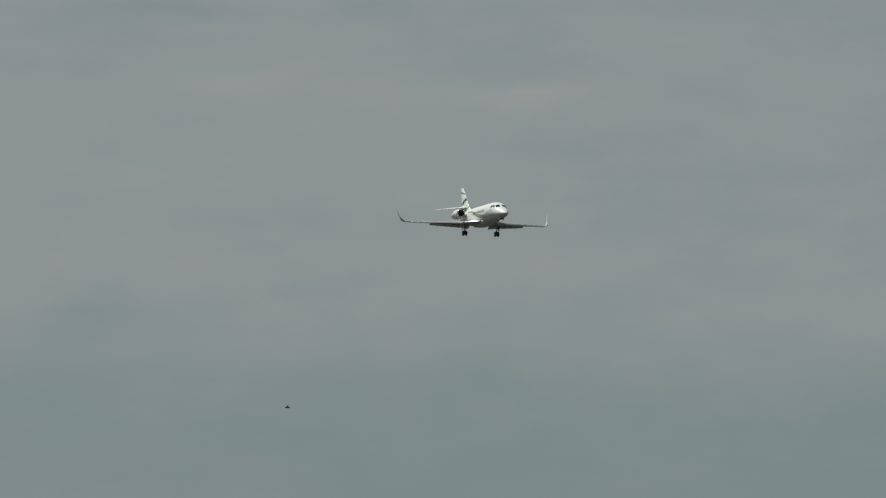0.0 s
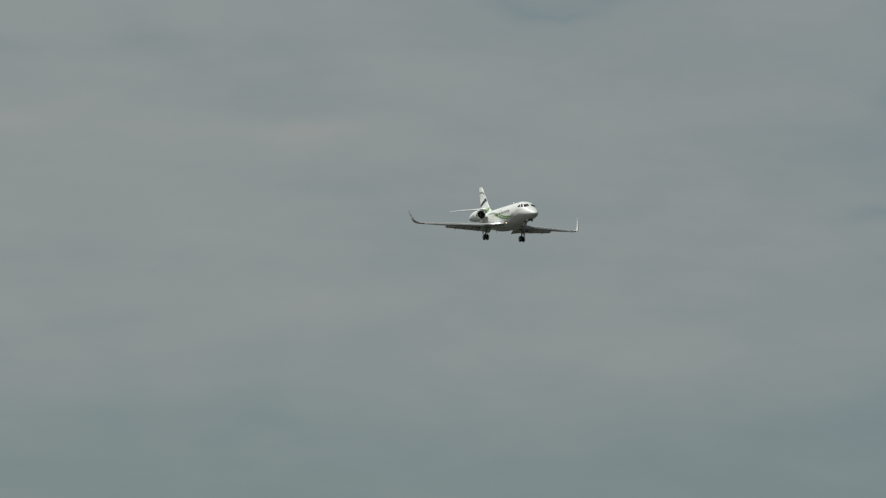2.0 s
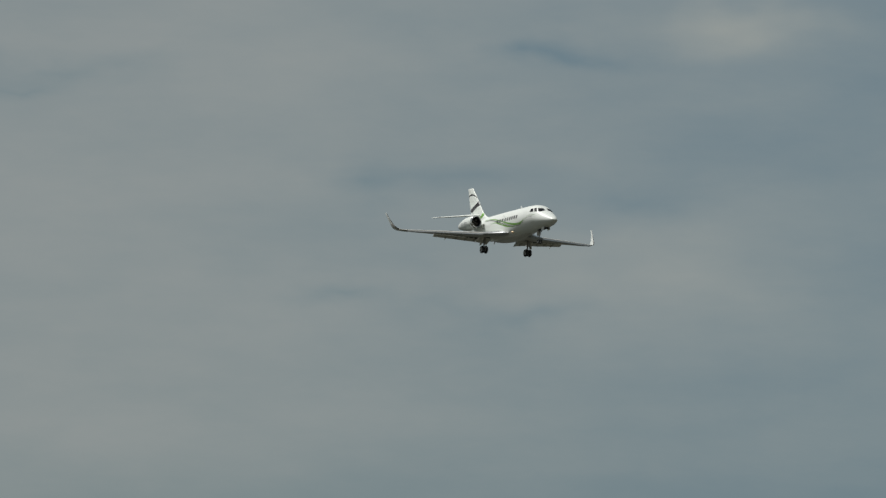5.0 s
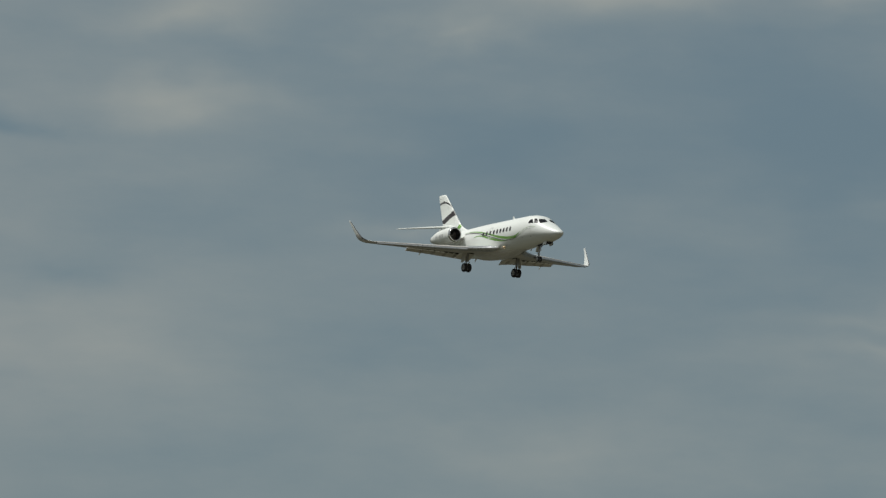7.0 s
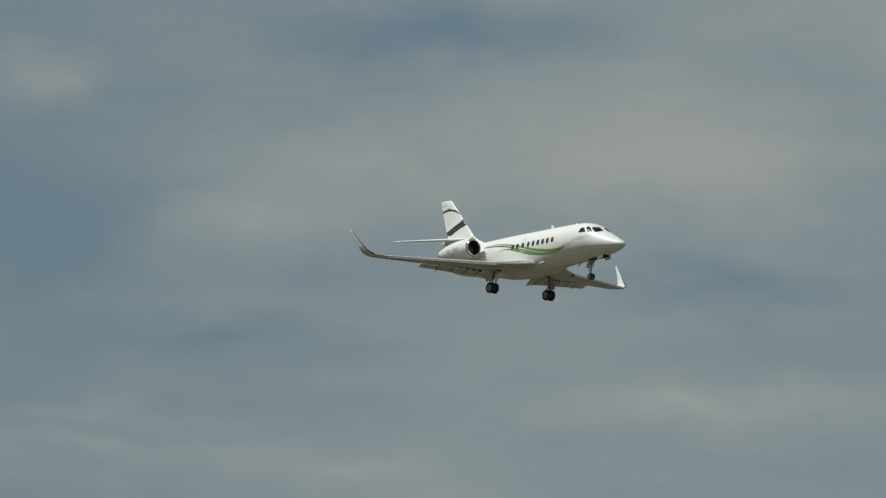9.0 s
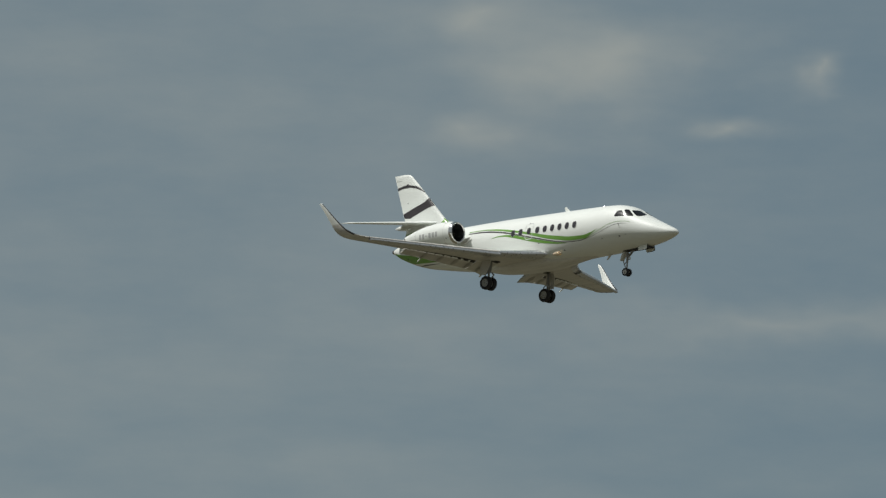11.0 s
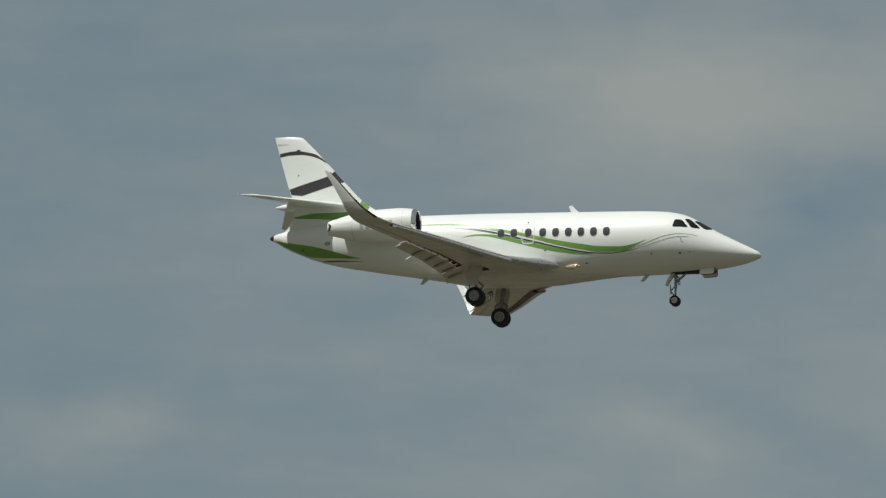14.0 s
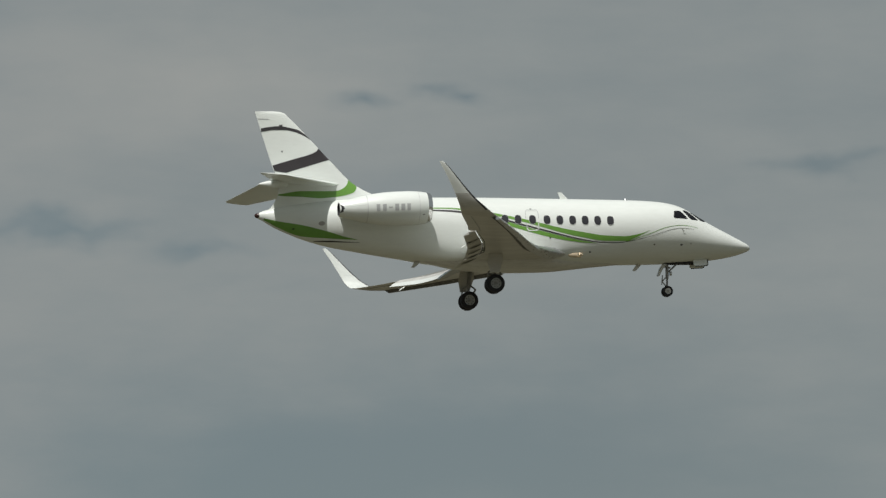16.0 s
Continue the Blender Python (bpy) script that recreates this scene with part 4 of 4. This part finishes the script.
def build_nose_gear(jet):
    bm = bmesh.new()
    tube(bm, (6.66, 0, -0.5), (6.64, 0, -1.2), 0.06)
    tube(bm, (6.64, 0, -1.15), (6.62, 0, -1.70), 0.038)
    tube(bm, (6.62, -0.2, -1.70), (6.62, 0.2, -1.70), 0.035)
    leg = part("nose_gear", bm, STEEL, jet, "nose landing gear leg with twin wheels")
    bm = bmesh.new()
    tube(bm, (7.14, 0.06, -0.55), (6.68, 0.04, -0.95), 0.03)
    tube(bm, (7.14, -0.06, -0.55), (6.68, -0.04, -0.95), 0.03)
    tube(bm, (6.64, -0.1, -0.72), (6.64, 0.1, -0.72), 0.05)
    tube(bm, (6.50, 0, -0.72), (6.78, 0, -0.78), 0.035)
    tube(bm, (6.62, 0, -1.12), (6.44, 0, -1.3), 0.022)
    tube(bm, (6.44, 0, -1.3), (6.60, 0, -1.52), 0.022)
    tube(bm, (6.44, -0.08, -1.08), (6.44, 0.08, -1.42), 0.02)
    part("nose_gear_brace", bm, STEEL, leg)
    bm = bmesh.new()
    plate(bm, [(6.55, 0, -0.55), (6.36, 0, -0.80), (6.26, 0, -1.08), (6.31, 0, -1.10), (6.46, 0, -0.84), (6.62, 0, -0.66)], 0.26, (0, 1, 0))
    part("rear_nose_door", bm, GREY, leg)
    for d in (-0.115, 0.115):
        wheel(leg, (6.62, d, -1.70), 0.205, 0.13, 22, HUB)
    for s in (-1, 1):
        bm = bmesh.new()
        plate(bm, [(7.64, s * 0.26, -0.50), (8.20, s * 0.24, -0.46), (8.20, s * 0.30, -0.70), (8.15, s * 0.30, -0.73), (7.70, s * 0.32, -0.75), (7.64, s * 0.32, -0.72)], 0.03, (0, 1, 0.1))
        door = part("nose_gear_door", bm, WHITE, leg)
        bm = bmesh.new()
        tube(bm, (8.215, s * 0.245, -0.47), (8.215, s * 0.30, -0.70), 0.022, n=8)
        tube(bm, (8.215, s * 0.30, -0.70), (8.15, s * 0.305, -0.742), 0.022, n=8)
        tube(bm, (8.15, s * 0.305, -0.742), (7.70, s * 0.325, -0.762), 0.016, n=8)
        part("door_seal", bm, RUBBER, door)
    # dark block for the shade inside the nose bay
    bm = bmesh.new()
    block(bm, (6.5, -0.2, -0.64), (8.2, 0.2, -0.53))
    part("nose_gear_bay", bm, DARK, leg)
    bm = bmesh.new()
    tube(bm, (6.74, 0, -1.0), (6.82, 0, -1.0), 0.075, 0.085)
    part("taxi_lamp", bm, METAL, leg)


def build_engine(jet, side):
    cy, cz = side * 2.0, 1.24
    tilt = lambda x: cz + 0.02 * (x + 4.5)
    ring = lambda x, r: [Vector((x, cy + r * math.sin(a), tilt(x) + r * math.cos(a))) for a in np.linspace(0, 2 * math.pi, 41)[:-1]]
    rad = through_points([-6.66, -6.3, -5.82, -5.3, -4.9, -4.4, -3.9, -3.35, -3.15], [0.27, 0.365, 0.485, 0.575, 0.62, 0.645, 0.65, 0.60, 0.565])
    bm = bmesh.new()
    skin(bm, [ring(-6.655, 0.262)] + [ring(x, rad(x)) for x in np.linspace(-6.66, -3.27, 28)], caps=False)
    nac = part("nacelle", bm, WHITE, jet, "white engine nacelle")
    bm = bmesh.new()
    lip = [(-3.27, 0.586), (-3.18, 0.57), (-3.12, 0.55), (-3.095, 0.525), (-3.09, 0.505), (-3.10, 0.485), (-3.13, 0.466)]
    skin(bm, [ring(x, r) for x, r in lip], caps=False)
    part("intake_lip", bm, CHROME, nac, "polished metal intake lip")
    bm = bmesh.new()
    skin(bm, [ring(-3.13, 0.466), ring(-3.2, 0.455), ring(-3.3, 0.446), ring(-3.6, 0.44), ring(-3.85, 0.45)], caps=False)
    skin(bm, [ring(-3.86, 0.45), ring(-3.87, 0.02)], caps=False)
    part("intake_duct", bm, DARK, nac)
    bm = bmesh.new()
    for k in range(22):
        a = 2 * math.pi * k / 22
        q = Matrix.Rotation(a, 4, "X")
        at = Vector((-3.72, cy, tilt(-3.72)))
        skin(bm, [[at + q @ Vector(p) for p in pts] for pts in ([(0.05, -0.03, 0.12), (-0.05, 0.03, 0.12), (-0.055, 0.026, 0.12), (0.045, -0.034, 0.12)], [(0.02, -0.06, 0.43), (-0.06, 0.05, 0.43), (-0.065, 0.045, 0.43), (0.015, -0.065, 0.43)])])
    part("fan", bm, TITAN, nac)
    bm = bmesh.new()
    skin(bm, [ring(x, r) for x, r in ((-3.72, 0.14), (-3.6, 0.11), (-3.5, 0.06), (-3.45, 0.01))])
    part("spinner", bm, TITAN, nac)
    bm = bmesh.new()
    skin(bm, [ring(-6.656, 0.262), ring(-6.45, 0.235), ring(-6.35, 0.20), ring(-6.34, 0.02)], caps=False)
    part("exhaust", bm, DARK, nac)
    # the notch between the two reverser buckets, a dark patch for the opening's shade
    for flank in (-1, 1):
        bm = bmesh.new()
        mark = [(-6.664, 50), (-6.60, 62), (-6.52, 74), (-6.48, 92), (-6.55, 103), (-6.52, 112), (-6.664, 128)]
        patch(bm, [(x, radians(a)) for x, a in mark], lambda x, a: Vector((x, cy + flank * (rad(x) + 0.006) * math.sin(a), tilt(x) + (rad(x) + 0.006) * math.cos(a))), 3)
        part("bucket_notch", bm, DARK, nac)
    for x, w in ((-5.62, 0.012), (-3.62, 0.010)):
        bm = bmesh.new()
        skin(bm, [ring(x - w, rad(x - w) + 0.003), ring(x, rad(x) + 0.005), ring(x + w, rad(x + w) + 0.003)], caps=False)
        part("cowl_seam", bm, SEAM, nac)
    bm = bmesh.new()
    patch(bm, [(-3.46 + 0.055 * math.cos(a), radians(122 + 1.6 * math.sin(a))) for a in np.linspace(0, 2 * math.pi, 11)[:-1]], lambda x, a: Vector((x, cy + side * (rad(x) + 0.006) * math.sin(a), tilt(x) + (rad(x) + 0.006) * math.cos(a))), 2)
    part("cowl_drain", bm, DARK, nac)
    bm = bmesh.new()
    for t in (80, 100):
        skin(bm, [[Vector((x, cy + side * (rad(x) + 0.004) * math.sin(radians(t + d)), tilt(x) + (rad(x) + 0.004) * math.cos(radians(t + d)))) for d in (0, 0.9)] for x in np.linspace(-6.48, -5.64, 9)], closed=False)
    part("reverser_seam", bm, SEAM, nac)
    # pylon
    bm = bmesh.new()
    skin(bm, [foil((-3.9, side * y, 1.28), (-6.4, side * y, 1.21), 0.30, (0, 0, 1)) for y in (0.55, 0.9, 1.2, 1.45, 1.6)])
    part("pylon", bm, WHITE, nac)
    # grey plate on the hull that stands in for the intake's stepped shadow
    bm = bmesh.new()
    plate(bm, [(-2.9, side * 1.28, 1.12), (-3.55, side * 1.28, 1.05), (-3.55, side * 1.28, 0.72), (-3.1, side * 1.28, 0.85)], 0.05, (0, 1, 0.2))
    part("intake_shadow_plate", bm, GREY, nac)
    # registration, as plain bars
    if side < 0:
        base = radians(140)
        for k, (w, kind) in enumerate(((0.13, 1), (0.14, 1), (0.14, 0), (0.15, 1), (0.15, 1), (0.13, 1))):
            x0 = -5.30 + 0.235 * k
            bm = bmesh.new()
            half = 0.13 if kind else 0.022
            rings = []
            for s in range(5):
                x = x0 + w * s / 4
                r = rad(x) + 0.008
                rings.append([Vector((x, cy - r * math.sin(t), tilt(x) + r * math.cos(t))) for t in np.linspace(base - radians(46) - half / r, base - radians(46) + half / r, 5)])
            skin(bm, rings, closed=False)
            part("registration_bar", bm, BARS, nac)


def build_antennas(jet):
    bm = bmesh.new()
    skin(bm, [foil((2.84, 0, 1.88), (2.52, 0, 1.88), 0.06, (0, 1, 0), n=6), foil((2.56, 0, 2.18), (2.41, 0, 2.18), 0.03, (0, 1, 0), n=6)])
    part("blade_antenna", bm, WHITE, jet)
    bm = bmesh.new()
    skin(bm, [foil((5.68, 0, -0.6), (5.46, 0, -0.6), 0.05, (0, 1, 0), n=6), foil((5.40, 0, -0.90), (5.26, 0, -0.90), 0.03, (0, 1, 0), n=6)])
    part("blade_antenna", bm, GREY, jet)
    bm = bmesh.new()
    skin(bm, [foil((-3.0, 0, -0.45), (-3.3, 0, -0.45), 0.05, (0, 1, 0), n=6), foil((-3.35, 0, -0.74), (-3.48, 0, -0.74), 0.03, (0, 1, 0), n=6)])
    part("blade_antenna", bm, GREY, jet)
    for x, z, m in ((5.1, 1.885, METAL), (-2.98, 1.955, EDGE)):
        bm = bmesh.new()
        skin(bm, [[Vector((x + r * math.cos(a), r * math.sin(a), z + h)) for a in np.linspace(0, 2 * math.pi, 9)[:-1]] for r, h in ((0.07, 0), (0.05, 0.03), (0.01, 0.04))])
        part("beacon", bm, m, jet)


def build_jet():
    jet = tagged(new("business_jet"), "white twin-engine business jet with green stripes, gear and flaps down", "airplane")
    build_fuselage(jet)
    build_tail(jet)
    for side in (-1, 1):
        build_wing(jet, side)
        build_main_gear(jet, side)
        build_engine(jet, side)
    build_nose_gear(jet)
    build_antennas(jet)
    return jet


JET = build_jet()
FLIGHT = [
    (0.0, -843.21, 277.68, 88.85, 0.51, -0.86, 0.00),
    (1.0, -786.47, 274.33, 85.70, 0.16, -1.21, 0.00),
    (2.0, -729.80, 271.16, 82.58, -0.19, -1.56, 0.00),
    (3.0, -673.19, 268.15, 79.49, -0.52, -1.48, 0.00),
    (4.0, -616.65, 265.31, 76.42, -0.75, -1.40, 0.00),
    (4.2, -605.35, 264.77, 75.81, -0.75, -1.39, -0.00),
    (5.0, -560.17, 262.65, 73.38, -0.51, -1.61, 0.00),
    (6.0, -503.76, 260.15, 70.37, -0.39, -1.88, 0.00),
    (6.3, -486.84, 259.44, 69.47, -0.35, -1.96, 0.00),
    (7.0, -447.41, 257.83, 67.38, -0.18, -1.76, 0.00),
    (8.0, -391.13, 255.67, 64.42, 0.08, -1.62, -0.00),
    (8.5, -363.01, 254.66, 62.95, -0.14, -1.72, 0.00),
    (9.2, -323.67, 253.32, 60.90, -0.45, -1.80, 0.00),
    (10.0, -278.76, 251.88, 58.58, -0.54, -1.68, 0.00),
    (11.0, -222.67, 250.24, 55.70, -0.66, -1.79, 0.00),
    (11.3, -205.86, 249.78, 54.84, -0.69, -1.82, 0.01),
    (11.5, -194.65, 249.48, 54.26, -0.34, -1.66, 0.00),
    (12.0, -166.65, 248.77, 52.84, 0.75, -1.26, 0.00),
    (12.5, -138.66, 248.10, 51.42, 2.05, -0.35, 0.03),
    (13.0, -110.69, 247.47, 50.01, 2.20, -0.17, 0.04),
    (13.5, -82.74, 246.88, 48.61, 0.45, -0.25, 0.01),
    (14.0, -54.80, 246.34, 47.21, -0.58, -0.54, -0.01),
    (14.5, -26.88, 245.84, 45.82, -0.77, -0.80, -0.01),
    (15.0, 1.03, 245.38, 44.43, -0.60, -1.18, -0.00),
    (15.5, 28.92, 244.96, 43.06, -0.38, -1.30, -0.00),
    (16.0, 56.79, 244.59, 41.69, 0.30, -1.76, -0.00),
]


# ---- insects near the lens ----
def build_insect():
    fly = tagged(new("insect"), "tiny dark flying insect with blurred wings", "insect", "insects crossing the view")
    bm = bmesh.new()
    steps = ((-0.0050, 0.0004), (-0.0040, 0.0013), (-0.0020, 0.0018), (0.0, 0.0013), (0.0012, 0.0017), (0.0026, 0.0016), (0.0034, 0.0008), (0.0042, 0.0013), (0.0050, 0.0010), (0.0055, 0.0003))
    skin(bm, [[Vector((x, r * math.sin(a), r * math.cos(a))) for a in np.linspace(0, 2 * math.pi, 11)[:-1]] for x, r in steps])
    part("body", bm, CHITIN, fly)
    for side in (-1, 1):
        bm = bmesh.new()
        plate(bm, [(0.0018, side * 0.001, 0.0014), (0.0024, side * 0.004, 0.0026), (0.0010, side * 0.0068, 0.0034), (-0.0014, side * 0.0066, 0.0034), (-0.0020, side * 0.0035, 0.0024), (-0.0004, side * 0.001, 0.0014)], 0.0003, (0, 0, 1))
        part("wing", bm, WINGFILM, fly)
    return fly


FLY = build_insect()
FLY_TWO = copy_thing(FLY, Matrix.Translation((-16.5, 3.6, 3.2)))
FLY_WAY = [(0.0, -13.387, 3.979, 2.668), (0.1, -13.425, 3.845, 2.685), (0.2, -13.479, 3.651, 2.683), (0.3, -13.512, 3.524, 2.688), (0.4, -13.551, 3.372, 2.684),
           (1.0, -13.7, 2.5, 2.600), (3.0, -13.5, 0.2, 2.200), (8.0, -12.0, -4.0, 1.200), (16.0, -11.0, -9.0, 0.800)]
FLY_TWO_WAY = [(0.0, -16.544, 3.613, 3.181), (0.1, -16.417, 4.168, 3.132), (0.2, -16.255, 4.773, 3.100), (0.3, -16.133, 5.173, 3.083), (0.4, -15.947, 5.730, 3.047), (0.5, -15.816, 6.089, 3.023),
               (0.6, -15.618, 6.590, 2.973), (1.0, -14.7, 8.6, 2.600), (2.0, -11.0, 13.0, 1.800), (4.0, -2.0, 18.0, 1.100), (8.0, 8.0, 16.0, 0.800), (16.0, 14.0, 6.0, 0.600)]


# ---- things that move ----
def motions():
    walk(JET, [(t, pose(x, y, z, rx, ry, rz)) for t, x, y, z, rx, ry, rz in FLIGHT])
    walk(FLY, [(t, pose(x, y, z, 0, 0, -105)) for t, x, y, z in FLY_WAY])
    walk(FLY_TWO, [(t, pose(x, y, z, 0, 0, 72)) for t, x, y, z in FLY_TWO_WAY])


motions()
